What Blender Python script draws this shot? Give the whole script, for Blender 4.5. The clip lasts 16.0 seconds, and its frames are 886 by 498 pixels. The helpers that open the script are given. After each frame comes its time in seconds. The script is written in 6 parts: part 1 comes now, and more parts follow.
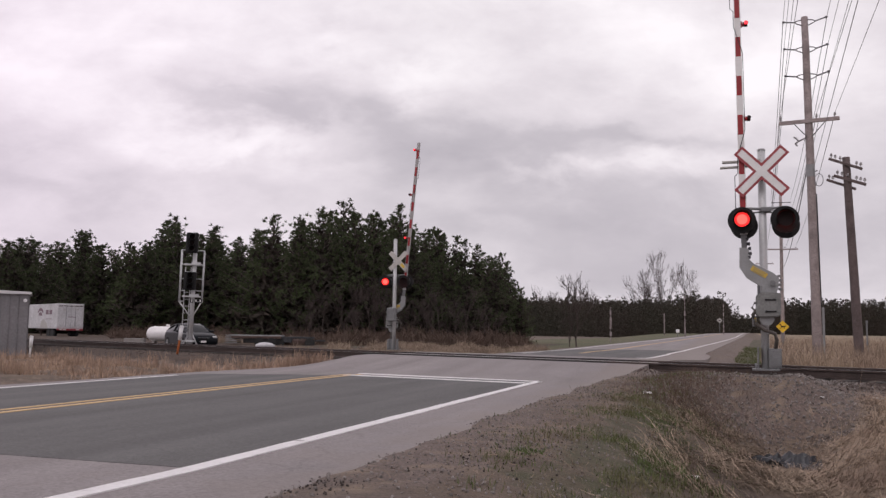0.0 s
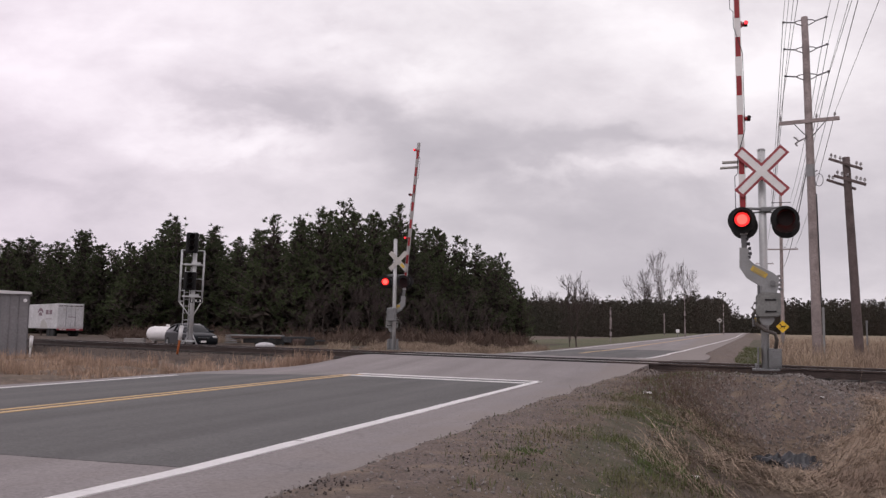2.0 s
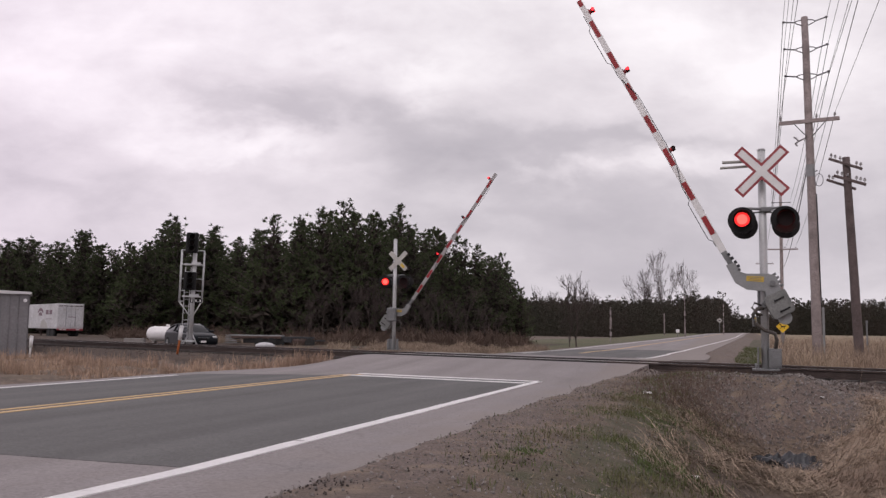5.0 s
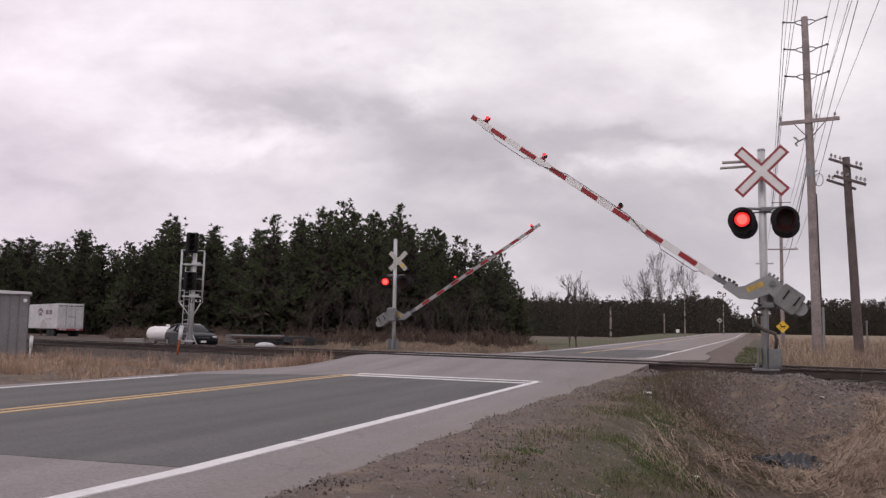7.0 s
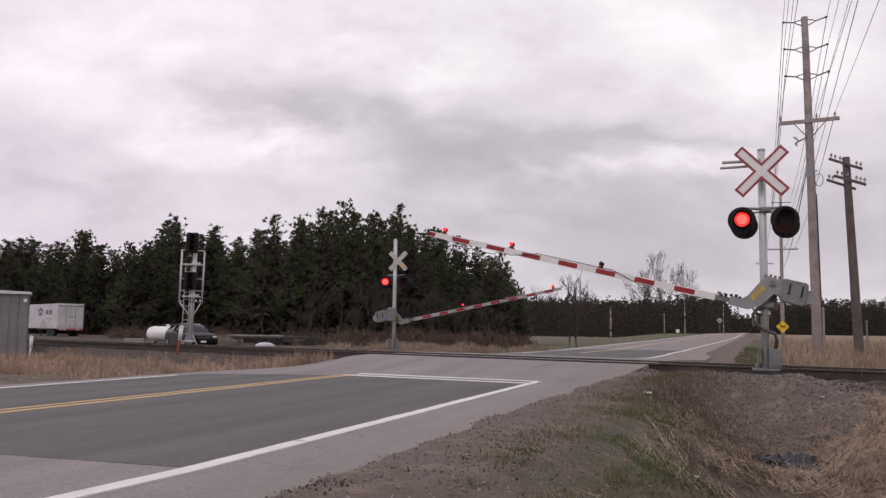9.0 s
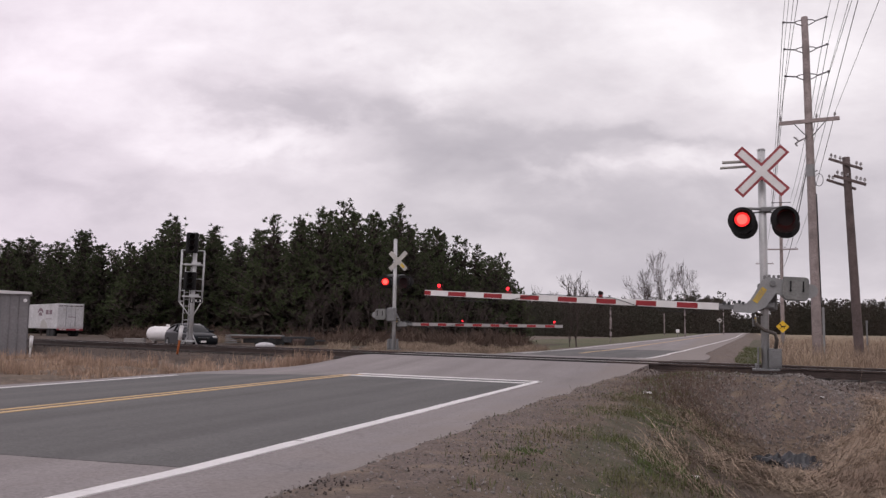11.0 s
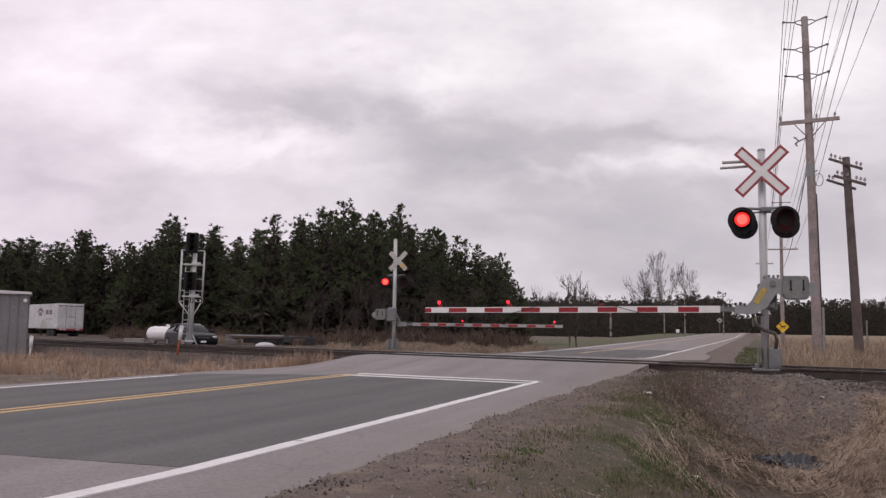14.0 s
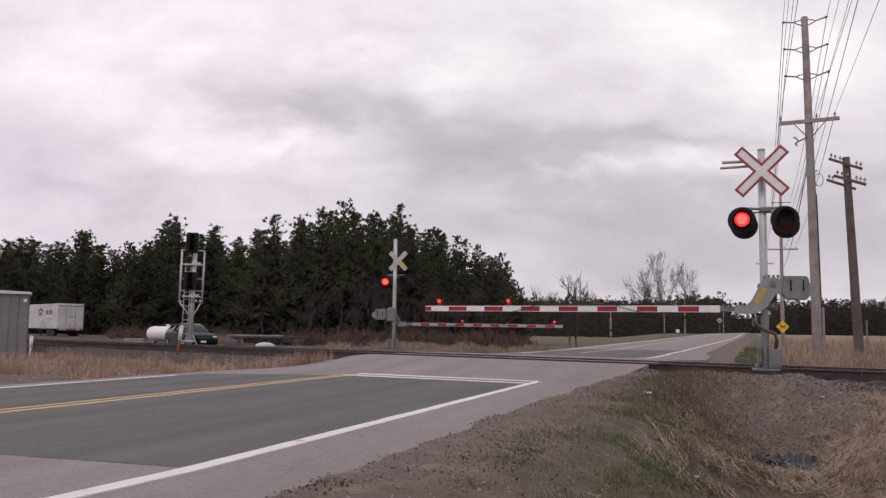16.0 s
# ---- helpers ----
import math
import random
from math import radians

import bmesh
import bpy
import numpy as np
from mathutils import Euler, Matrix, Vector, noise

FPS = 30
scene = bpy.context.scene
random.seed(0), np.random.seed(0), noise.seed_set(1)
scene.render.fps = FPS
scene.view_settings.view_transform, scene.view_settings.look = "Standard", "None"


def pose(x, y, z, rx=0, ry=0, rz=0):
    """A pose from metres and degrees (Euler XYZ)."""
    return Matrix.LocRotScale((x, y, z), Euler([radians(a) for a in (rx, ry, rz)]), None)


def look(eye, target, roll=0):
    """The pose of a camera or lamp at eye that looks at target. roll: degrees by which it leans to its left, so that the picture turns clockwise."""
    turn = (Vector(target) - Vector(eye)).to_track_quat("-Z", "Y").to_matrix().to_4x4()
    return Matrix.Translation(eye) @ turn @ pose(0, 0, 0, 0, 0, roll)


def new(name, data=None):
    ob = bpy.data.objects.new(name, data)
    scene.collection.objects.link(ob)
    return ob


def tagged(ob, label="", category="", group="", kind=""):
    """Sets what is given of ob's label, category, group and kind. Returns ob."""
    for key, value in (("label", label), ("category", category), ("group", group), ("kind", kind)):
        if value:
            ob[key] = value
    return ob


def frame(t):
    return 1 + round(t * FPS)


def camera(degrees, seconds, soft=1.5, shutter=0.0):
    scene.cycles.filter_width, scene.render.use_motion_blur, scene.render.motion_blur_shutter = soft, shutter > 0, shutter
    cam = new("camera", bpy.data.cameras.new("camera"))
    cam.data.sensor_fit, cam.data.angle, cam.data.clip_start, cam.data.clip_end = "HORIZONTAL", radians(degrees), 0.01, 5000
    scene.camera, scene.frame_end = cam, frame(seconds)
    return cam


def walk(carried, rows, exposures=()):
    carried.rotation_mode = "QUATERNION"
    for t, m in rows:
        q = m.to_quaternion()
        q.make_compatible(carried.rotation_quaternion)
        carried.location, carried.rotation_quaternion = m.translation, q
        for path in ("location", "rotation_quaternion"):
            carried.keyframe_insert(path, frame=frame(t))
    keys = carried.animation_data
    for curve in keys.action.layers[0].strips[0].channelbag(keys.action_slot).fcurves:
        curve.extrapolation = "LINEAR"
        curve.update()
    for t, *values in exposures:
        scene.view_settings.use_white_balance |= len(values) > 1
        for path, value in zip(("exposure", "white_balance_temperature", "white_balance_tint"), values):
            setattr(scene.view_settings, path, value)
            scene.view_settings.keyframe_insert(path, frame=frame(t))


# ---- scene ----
EYE = Vector((0.0, 0.0, 0.82))
AIM = Vector((-0.30588, 0.94725, 0.09569))
cam = camera(54.57, 16.0, soft=1.4)
VIEW = look(EYE, EYE + AIM, 0.80)
walk(cam, [(0.0, VIEW), (16.0, VIEW)], exposures=[(0.0, 0.0, 6500, 14), (16.0, 0.0, 6500, 14)])

# ---- world and sun ----
SUN_ELEV, SUN_ROT = radians(52), radians(200)
world = bpy.data.worlds.new("overcast_sky")
scene.world = world
world.use_nodes = True
wn, wl = world.node_tree.nodes, world.node_tree.links
wn.clear()
w_out = wn.new("ShaderNodeOutputWorld")
w_bg = wn.new("ShaderNodeBackground")
w_sky = wn.new("ShaderNodeTexSky")
w_sky.sky_type, w_sky.sun_disc = "NISHITA", False
w_sky.sun_elevation, w_sky.sun_rotation = SUN_ELEV, SUN_ROT
w_mix = wn.new("ShaderNodeMix")
w_mix.data_type = "RGBA"
w_mix.inputs["Factor"].default_value = 0.85
w_mix.inputs["B"].default_value = (6.9, 6.35, 6.45, 1)      # the even grey of a closed cloud deck
wl.new(w_sky.outputs["Color"], w_mix.inputs["A"])
wl.new(w_mix.outputs["Result"], w_bg.inputs["Color"])
w_bg.inputs["Strength"].default_value = 0.12
wl.new(w_bg.outputs["Background"], w_out.inputs["Surface"])

sun = new("sun", bpy.data.lights.new("sun", "SUN"))
sun.data.energy, sun.data.angle, sun.data.color = 0.7, radians(25), (1.0, 0.97, 0.94)
sun.matrix_world = look((-20, -60, 80), (-10, 20, 0))


# ---- materials ----
def mat(name, color, rough=0.8, metal=0.0, var=0.25, scale=6.0, fine=60.0, bump=0.15, tint=None, rand=0.0, coat=0.0, dirt=0.0):
    """A surface with stains at one scale, grain at a finer one, and relief. rand: how much single pieces differ."""
    m = bpy.data.materials.new(name)
    m.use_nodes = True
    n, l = m.node_tree.nodes, m.node_tree.links
    b = n["Principled BSDF"]
    b.inputs["Roughness"].default_value, b.inputs["Metallic"].default_value = rough, metal
    b.inputs["Coat Weight"].default_value = coat
    co = n.new("ShaderNodeTexCoord")
    big, small = n.new("ShaderNodeTexNoise"), n.new("ShaderNodeTexNoise")
    big.inputs["Scale"].default_value, big.inputs["Detail"].default_value = scale, 5
    small.inputs["Scale"].default_value, small.inputs["Detail"].default_value = fine, 3
    l.new(co.outputs["Object"], big.inputs["Vector"])
    l.new(co.outputs["Object"], small.inputs["Vector"])
    c2 = tint or tuple(x * (1 - var) for x in color)
    ramp = n.new("ShaderNodeMix")
    ramp.data_type = "RGBA"
    ramp.inputs["A"].default_value, ramp.inputs["B"].default_value = (*color, 1), (*c2, 1)
    mr = n.new("ShaderNodeMapRange")
    mr.inputs["From Min"].default_value, mr.inputs["From Max"].default_value = 0.35, 0.68
    l.new(big.outputs["Fac"], mr.inputs["Value"])
    l.new(mr.outputs["Result"], ramp.inputs["Factor"])
    hsv = n.new("ShaderNodeHueSaturation")
    l.new(ramp.outputs["Result"], hsv.inputs["Color"])
    v = n.new("ShaderNodeMapRange")
    v.inputs["To Min"].default_value, v.inputs["To Max"].default_value = 1 - var * 0.9, 1 + var * 0.9
    v.inputs["From Min"].default_value, v.inputs["From Max"].default_value = 0.25, 0.75
    l.new(small.outputs["Fac"], v.inputs["Value"])
    last = v.outputs["Result"]
    if rand:
        info, geo = n.new("ShaderNodeObjectInfo"), n.new("ShaderNodeNewGeometry")
        add = n.new("ShaderNodeMath")
        add.operation = "ADD"
        l.new(info.outputs["Random"], add.inputs[0])
        l.new(geo.outputs["Random Per Island"], add.inputs[1])
        r = n.new("ShaderNodeMapRange")
        r.inputs["From Max"].default_value = 2.0
        r.inputs["To Min"].default_value, r.inputs["To Max"].default_value = 1 - rand, 1 + rand
        l.new(add.outputs[0], r.inputs["Value"])
        mul = n.new("ShaderNodeMath")
        mul.operation = "MULTIPLY"
        l.new(last, mul.inputs[0])
        l.new(r.outputs["Result"], mul.inputs[1])
        last = mul.outputs[0]
    l.new(last, hsv.inputs["Value"])
    l.new(hsv.outputs["Color"], b.inputs["Base Color"])
    if bump:
        bp = n.new("ShaderNodeBump")
        bp.inputs["Strength"].default_value, bp.inputs["Distance"].default_value = bump, 0.02
        l.new(small.outputs["Fac"], bp.inputs["Height"])
        l.new(bp.outputs["Normal"], b.inputs["Normal"])
    return m


def glow(name, color, power):
    m = bpy.data.materials.new(name)
    m.use_nodes = True
    b = m.node_tree.nodes["Principled BSDF"]
    b.inputs["Base Color"].default_value = (*color, 1)
    b.inputs["Roughness"].default_value = 0.3
    b.inputs["Emission Color"].default_value = (*color, 1)
    b.inputs["Emission Strength"].default_value = power
    return m


def asphalt(name, color, streak, speck, crack=0.0, dust=False):
    """Bitumen with stone specks, stains and wear drawn out along the wheel tracks."""
    m = mat(name, color, 0.88, var=0.12, scale=0.55, fine=42, bump=0.3)
    n, l = m.node_tree.nodes, m.node_tree.links
    b = n["Principled BSDF"]
    src = b.inputs["Base Color"].links[0].from_socket
    co = n.new("ShaderNodeTexCoord")
    mp = n.new("ShaderNodeMapping")
    mp.inputs["Scale"].default_value = (1.7, 0.10, 1)
    l.new(co.outputs["Object"], mp.inputs["Vector"])
    t = n.new("ShaderNodeTexNoise")
    t.inputs["Scale"].default_value, t.inputs["Detail"].default_value = 1.0, 6
    l.new(mp.outputs[0], t.inputs["Vector"])
    vo = n.new("ShaderNodeTexVoronoi")
    vo.inputs["Scale"].default_value = 55
    l.new(co.outputs["Object"], vo.inputs["Vector"])
    a = n.new("ShaderNodeMapRange")
    a.inputs["From Min"].default_value, a.inputs["From Max"].default_value = 0.3, 0.7
    a.inputs["To Min"].default_value, a.inputs["To Max"].default_value = 1 - streak, 1 + streak
    l.new(t.outputs["Fac"], a.inputs["Value"])
    s = n.new("ShaderNodeSeparateColor")
    l.new(vo.outputs["Color"], s.inputs[0])
    k = n.new("ShaderNodeMapRange")
    k.inputs["To Min"].default_value, k.inputs["To Max"].default_value = 1 - speck, 1 + speck
    l.new(s.outputs[0], k.inputs["Value"])
    mu = n.new("ShaderNodeMath")
    mu.operation = "MULTIPLY"
    l.new(a.outputs[0], mu.inputs[0])
    l.new(k.outputs[0], mu.inputs[1])
    h = n.new("ShaderNodeHueSaturation")
    l.new(src, h.inputs["Color"])
    l.new(mu.outputs[0], h.inputs["Value"])
    # cracks that wander over the bitumen
    cw = n.new("ShaderNodeTexNoise")
    cw.inputs["Scale"].default_value, cw.inputs["Detail"].default_value = 1.1, 5
    l.new(co.outputs["Object"], cw.inputs["Vector"])
    wob = n.new("ShaderNodeMix")
    wob.data_type = "RGBA"
    wob.blend_type = "ADD"
    wob.inputs["Factor"].default_value = 0.8
    l.new(co.outputs["Object"], wob.inputs["A"])
    l.new(cw.outputs["Color"], wob.inputs["B"])
    cr = n.new("ShaderNodeTexVoronoi")
    cr.feature = "DISTANCE_TO_EDGE"
    cr.inputs["Scale"].default_value = 0.32
    l.new(wob.outputs["Result"], cr.inputs["Vector"])
    ck = n.new("ShaderNodeMapRange")
    ck.inputs["From Min"].default_value, ck.inputs["From Max"].default_value = 0.0015, 0.006
    ck.inputs["To Min"].default_value, ck.inputs["To Max"].default_value = 1 - crack, 1.0
    l.new(cr.outputs["Distance"], ck.inputs["Value"])
    h2 = n.new("ShaderNodeHueSaturation")
    l.new(h.outputs["Color"], h2.inputs["Color"])
    l.new(ck.outputs[0], h2.inputs["Value"])
    l.new(h2.outputs["Color"], b.inputs["Base Color"])
    if dust:
        # sandy dust blown in patches over the outer strip
        sx = n.new("ShaderNodeSeparateXYZ")
        l.new(co.outputs["Object"], sx.inputs[0])
        d1 = n.new("ShaderNodeMapRange")
        d1.inputs["From Min"].default_value, d1.inputs["From Max"].default_value = -2.75, -1.75
        l.new(sx.outputs["X"], d1.inputs["Value"])
        d2 = n.new("ShaderNodeTexNoise")
        d2.inputs["Scale"].default_value, d2.inputs["Detail"].default_value = 1.6, 8
        l.new(co.outputs["Object"], d2.inputs["Vector"])
        d3 = n.new("ShaderNodeMath")
        d3.operation = "MULTIPLY_ADD"
        l.new(d2.outputs["Fac"], d3.inputs[0])
        d3.inputs[1].default_value = 1.6
        l.new(d1.outputs[0], d3.inputs[2])
        d4 = n.new("ShaderNodeMapRange")
        d4.inputs["From Min"].default_value, d4.inputs["From Max"].default_value = 0.95, 1.75
        d4.inputs["To Max"].default_value = 0.75
        l.new(d3.outputs[0], d4.inputs["Value"])
        mx = n.new("ShaderNodeMix")
        mx.data_type = "RGBA"
        l.new(d4.outputs[0], mx.inputs["Factor"])
        l.new(h2.outputs["Color"], mx.inputs["A"])
        mx.inputs["B"].default_value = (0.225, 0.190, 0.172, 1)
        l.new(mx.outputs["Result"], b.inputs["Base Color"])
    return m


def worn_paint(name, color, under, amount):
    """Road paint that has flaked off in places to the bitumen under it."""
    m = mat(name, color, 0.75, var=0.10, scale=6, fine=60, bump=0.12)
    n, l = m.node_tree.nodes, m.node_tree.links
    b = n["Principled BSDF"]
    src = b.inputs["Base Color"].links[0].from_socket
    co = n.new("ShaderNodeTexCoord")
    t = n.new("ShaderNodeTexNoise")
    t.inputs["Scale"].default_value, t.inputs["Detail"].default_value, t.inputs["Roughness"].default_value = 3.5, 9, 0.75
    l.new(co.outputs["Object"], t.inputs["Vector"])
    a = n.new("ShaderNodeMapRange")
    a.inputs["From Min"].default_value, a.inputs["From Max"].default_value = amount, amount + 0.05
    l.new(t.outputs["Fac"], a.inputs["Value"])
    x = n.new("ShaderNodeMix")
    x.data_type = "RGBA"
    l.new(a.outputs[0], x.inputs["Factor"])
    l.new(src, x.inputs["A"])
    x.inputs["B"].default_value = (*under, 1)
    l.new(x.outputs["Result"], b.inputs["Base Color"])
    return m


M = dict(
    asphalt_old=asphalt("worn_grey_asphalt", (0.240, 0.215, 0.214), 0.14, 0.13, 0.10, True),
    asphalt_new=asphalt("dark_asphalt", (0.108, 0.105, 0.103), 0.22, 0.14, 0.10),
    white_line=worn_paint("white_road_paint", (0.74, 0.72, 0.72), (0.22, 0.2, 0.2), 0.60),
    yellow_line=worn_paint("yellow_road_paint", (0.60, 0.41, 0.215), (0.14, 0.13, 0.13), 0.62),
    ballast_dark=mat("dark_brown_ballast_stone", (0.082, 0.060, 0.053), 0.95, var=0.3, scale=7, rand=0.4),
    rubber=mat("black_rubber", (0.03, 0.028, 0.028), 0.8, var=0.3),
    rail=mat("rusty_rail_steel", (0.07, 0.05, 0.045), 0.6, metal=0.4, var=0.4, scale=3),
    rail_head=mat("polished_rail_steel", (0.34, 0.33, 0.34), 0.4, metal=0.9, var=0.2),
    tie=mat("creosoted_timber", (0.045, 0.037, 0.033), 0.9, var=0.4, scale=4, rand=0.3),
    stone=mat("crushed_ballast_stone", (0.252, 0.222, 0.208), 0.95, var=0.3, scale=7, rand=0.5),
    galv=mat("galvanised_steel", (0.265, 0.265, 0.27), 0.5, metal=0.35, var=0.14, scale=5, fine=40, bump=0.05),
    galv_dark=mat("weathered_galvanised_steel", (0.19, 0.19, 0.195), 0.55, metal=0.35, var=0.25, scale=6, bump=0.08),
    alu=mat("silver_painted_steel", (0.55, 0.55, 0.56), 0.5, metal=0.3, var=0.15, scale=4, bump=0.05),
    black=mat("matt_black_paint", (0.010, 0.009, 0.010), 0.8, var=0.3, bump=0.03),
    cable=mat("black_cable_sheath", (0.02, 0.02, 0.022), 0.6, var=0.2, bump=0),
    white=mat("white_reflective_sheet", (0.72, 0.70, 0.70), 0.55, var=0.08, scale=5, bump=0.02),
    red=mat("red_reflective_sheet", (0.29, 0.011, 0.017), 0.5, var=0.15, scale=6, bump=0.02),
    sign_red=mat("faded_red_border", (0.30, 0.045, 0.055), 0.55, var=0.15, bump=0.02),
    sign_back=mat("bare_aluminium_sign_back", (0.45, 0.43, 0.41), 0.5, metal=0.3, var=0.15),
    yellow=mat("yellow_sign_sheet", (0.75, 0.46, 0.02), 0.5, var=0.12, bump=0.02),
    label=mat("yellow_label", (0.56, 0.37, 0.05), 0.5, var=0.12, bump=0.02),
    concrete=mat("weathered_concrete", (0.27, 0.25, 0.24), 0.9, var=0.25, scale=4, bump=0.2),
    pole=mat("grey_weathered_pole_wood", (0.32, 0.265, 0.26), 0.9, var=0.35, scale=3, fine=25, bump=0.3),
    pole_dark=mat("dark_creosoted_pole_wood", (0.12, 0.09, 0.088), 0.9, var=0.35, scale=3, fine=25, bump=0.3),
    wire=mat("dull_wire", (0.13, 0.12, 0.13), 0.6, var=0.1, bump=0),
    insul=mat("grey_porcelain", (0.34, 0.32, 0.33), 0.3, var=0.15, bump=0),
    lens_dark=mat("unlit_red_lens", (0.012, 0.003, 0.004), 0.85, var=0.2, bump=0),
    lamp_red=glow("lit_red_lamp", (1.0, 0.055, 0.042), 3.2),
    lamp_halo=glow("red_lamp_rim", (1.0, 0.02, 0.018), 1.0),
    lamp_arm=glow("lit_red_arm_lamp", (1.0, 0.02, 0.03), 2.2),
    shed=mat("grey_corrugated_metal", (0.205, 0.195, 0.205), 0.6, metal=0.2, var=0.18, scale=1.2, fine=12, bump=0.03),
    shed_roof=mat("white_metal_roof", (0.62, 0.60, 0.62), 0.5, var=0.12, scale=2, bump=0.03),
    box_white=mat("dirty_white_trailer_sheet", (0.56, 0.55, 0.57), 0.55, var=0.25, scale=0.8, fine=10, bump=0.03),
    tank=mat("white_tank_enamel", (0.78, 0.75, 0.76), 0.35, var=0.1, scale=2, bump=0.02),
    car=mat("dark_grey_car_paint", (0.008, 0.010, 0.013), 0.28, metal=0.0, var=0.1, scale=3, bump=0),
    glass=mat("car_glass", (0.010, 0.012, 0.014), 0.10, var=0.1, bump=0),
    lamp_glass=mat("clear_headlamp", (0.6, 0.6, 0.62), 0.15, var=0.1, bump=0),
    tyre=mat("tyre_rubber", (0.018, 0.018, 0.018), 0.85, var=0.2),
    rust=mat("rusty_dark_steel", (0.09, 0.055, 0.045), 0.8, var=0.4, scale=3),
    orange=mat("orange_marker_plastic", (0.45, 0.12, 0.03), 0.6, var=0.25),
    plastic_white=mat("white_marker_plastic", (0.7, 0.69, 0.7), 0.5, var=0.12),
    bark=mat("grey_brown_bark", (0.12, 0.095, 0.085), 0.95, var=0.4, scale=4, bump=0.4),
    bark_bare=mat("pale_bare_branches", (0.105, 0.085, 0.082), 0.95, var=0.3, scale=2, bump=0.1, rand=0.15),
    brush=mat("red_brown_brushwood", (0.120, 0.080, 0.062), 0.95, var=0.35, scale=0.6, bump=0, rand=0.3),
    needles=mat("dark_pine_needles", (0.054, 0.072, 0.028), 0.95, var=0.22, scale=0.25, fine=3, bump=0, tint=(0.038, 0.045, 0.020), rand=0.35),
    needles_far=mat("far_wood_foliage", (0.042, 0.041, 0.028), 0.95, var=0.2, scale=0.05, fine=0.6, bump=0, tint=(0.058, 0.044, 0.036), rand=0.14),
    straw=mat("dry_straw_grass", (0.325, 0.250, 0.186), 0.9, var=0.25, scale=0.6, fine=8, bump=0, tint=(0.205, 0.148, 0.112), rand=0.55),
    straw_dull=mat("matted_brown_straw", (0.240, 0.188, 0.138), 0.9, var=0.3, scale=1.4, fine=8, bump=0, tint=(0.140, 0.102, 0.077), rand=0.5),
    green=mat("young_green_grass", (0.062, 0.092, 0.026), 0.9, var=0.3, scale=1.2, fine=8, bump=0, tint=(0.12, 0.098, 0.056), rand=0.3),
    straw_verge=mat("tan_verge_grass", (0.470, 0.335, 0.245), 0.9, var=0.3, scale=0.9, fine=8, bump=0, tint=(0.24, 0.155, 0.112), rand=0.5),
    # fill inside the pine crowns: inner shade put into a dead-twig brown
    inner_shade_twigs=mat("brown_twigs_with_inner_shade", (0.036, 0.027, 0.021), 0.95, var=0.3, scale=0.4, fine=3, bump=0, rand=0.4),
    cast=mat("dull_grey_cast_iron", (0.205, 0.205, 0.20), 0.6, metal=0.2, var=0.25, scale=5, fine=30, bump=0.1),
    conduit=mat("grey-brown_flexible_conduit", (0.075, 0.062, 0.055), 0.7, var=0.25, bump=0.05),
    clod=mat("dark_crumbled_soil", (0.062, 0.047, 0.041), 0.95, var=0.35, scale=9, rand=0.4),
    far_arm_grey=mat("dull_grey-white_far_arm", (0.33, 0.315, 0.315), 0.6, var=0.15, scale=3, bump=0.02),
    bark_thicket=mat("dark_red-brown_twigs", (0.060, 0.044, 0.040), 0.95, var=0.3, scale=2, bump=0, rand=0.25),
    mark=mat("faded_plum_paint", (0.20, 0.13, 0.16), 0.6, var=0.2, bump=0),
    litter=mat("white_paper_litter", (0.75, 0.74, 0.72), 0.7, var=0.1),
    bag=mat("black_plastic_sheet", (0.025, 0.026, 0.032), 0.35, var=0.3, scale=20),
    plant=mat("dark_steel_hardware", (0.05, 0.05, 0.055), 0.6, metal=0.4, var=0.3),
)

for k_ in ("car", "glass"):
    M[k_].node_tree.nodes["Principled BSDF"].inputs["Specular IOR Level"].default_value = 0.12

# ---- helpers for meshes ----
def part(name, bm, material, parent=None, label=""):
    me = bpy.data.meshes.new(name)
    bm.to_mesh(me)
    bm.free()
    mats = material if isinstance(material, (list, tuple)) else [material]
    for m_ in mats:
        me.materials.append(m_)
    ob = new(name, me)
    ob.parent = parent
    if label:
        tagged(ob, label)
    return ob


def shared(name, me, parent, m):
    ob = new(name, me)
    ob.parent = parent
    ob.matrix_basis = m
    return ob


def empty(name, m, label="", category="", group="", kind=""):
    ob = new(name)
    ob.empty_display_size = 0.2
    ob.matrix_basis = m
    return tagged(ob, label, category, group, kind)


def add_box(bm, c, s, m=None, bevel=0.0, mi=0):
    r = bmesh.ops.create_cube(bm, size=1.0, matrix=Matrix.Translation(c) @ Matrix.Diagonal((*s, 1)))
    vs = r["verts"]
    if bevel:
        es = list({e for v in vs for e in v.link_edges})
        r2 = bmesh.ops.bevel(bm, geom=es, offset=bevel, segments=2, affect="EDGES", profile=0.5)
        vs = list({v for f in r2["faces"] for v in f.verts} | {v for v in vs if v.is_valid})
    if m is not None:
        bmesh.ops.transform(bm, matrix=m, verts=vs)
    if mi:
        for f in {f for v in vs for f in v.link_faces}:
            f.material_index = mi
    return vs


def add_tube(bm, a, b, r1, r2=None, seg=12, caps=True, mi=0):
    a, b = Vector(a), Vector(b)
    d = b - a
    m = Matrix.Translation((a + b) / 2) @ d.to_track_quat("Z", "Y").to_matrix().to_4x4()
    r = bmesh.ops.create_cone(bm, cap_ends=caps, segments=seg, radius1=r1, radius2=r1 if r2 is None else r2, depth=d.length, matrix=m)
    for f in {f for v in r["verts"] for f in v.link_faces}:
        f.smooth = len(f.verts) == 4
        f.material_index = mi
    return r["verts"]


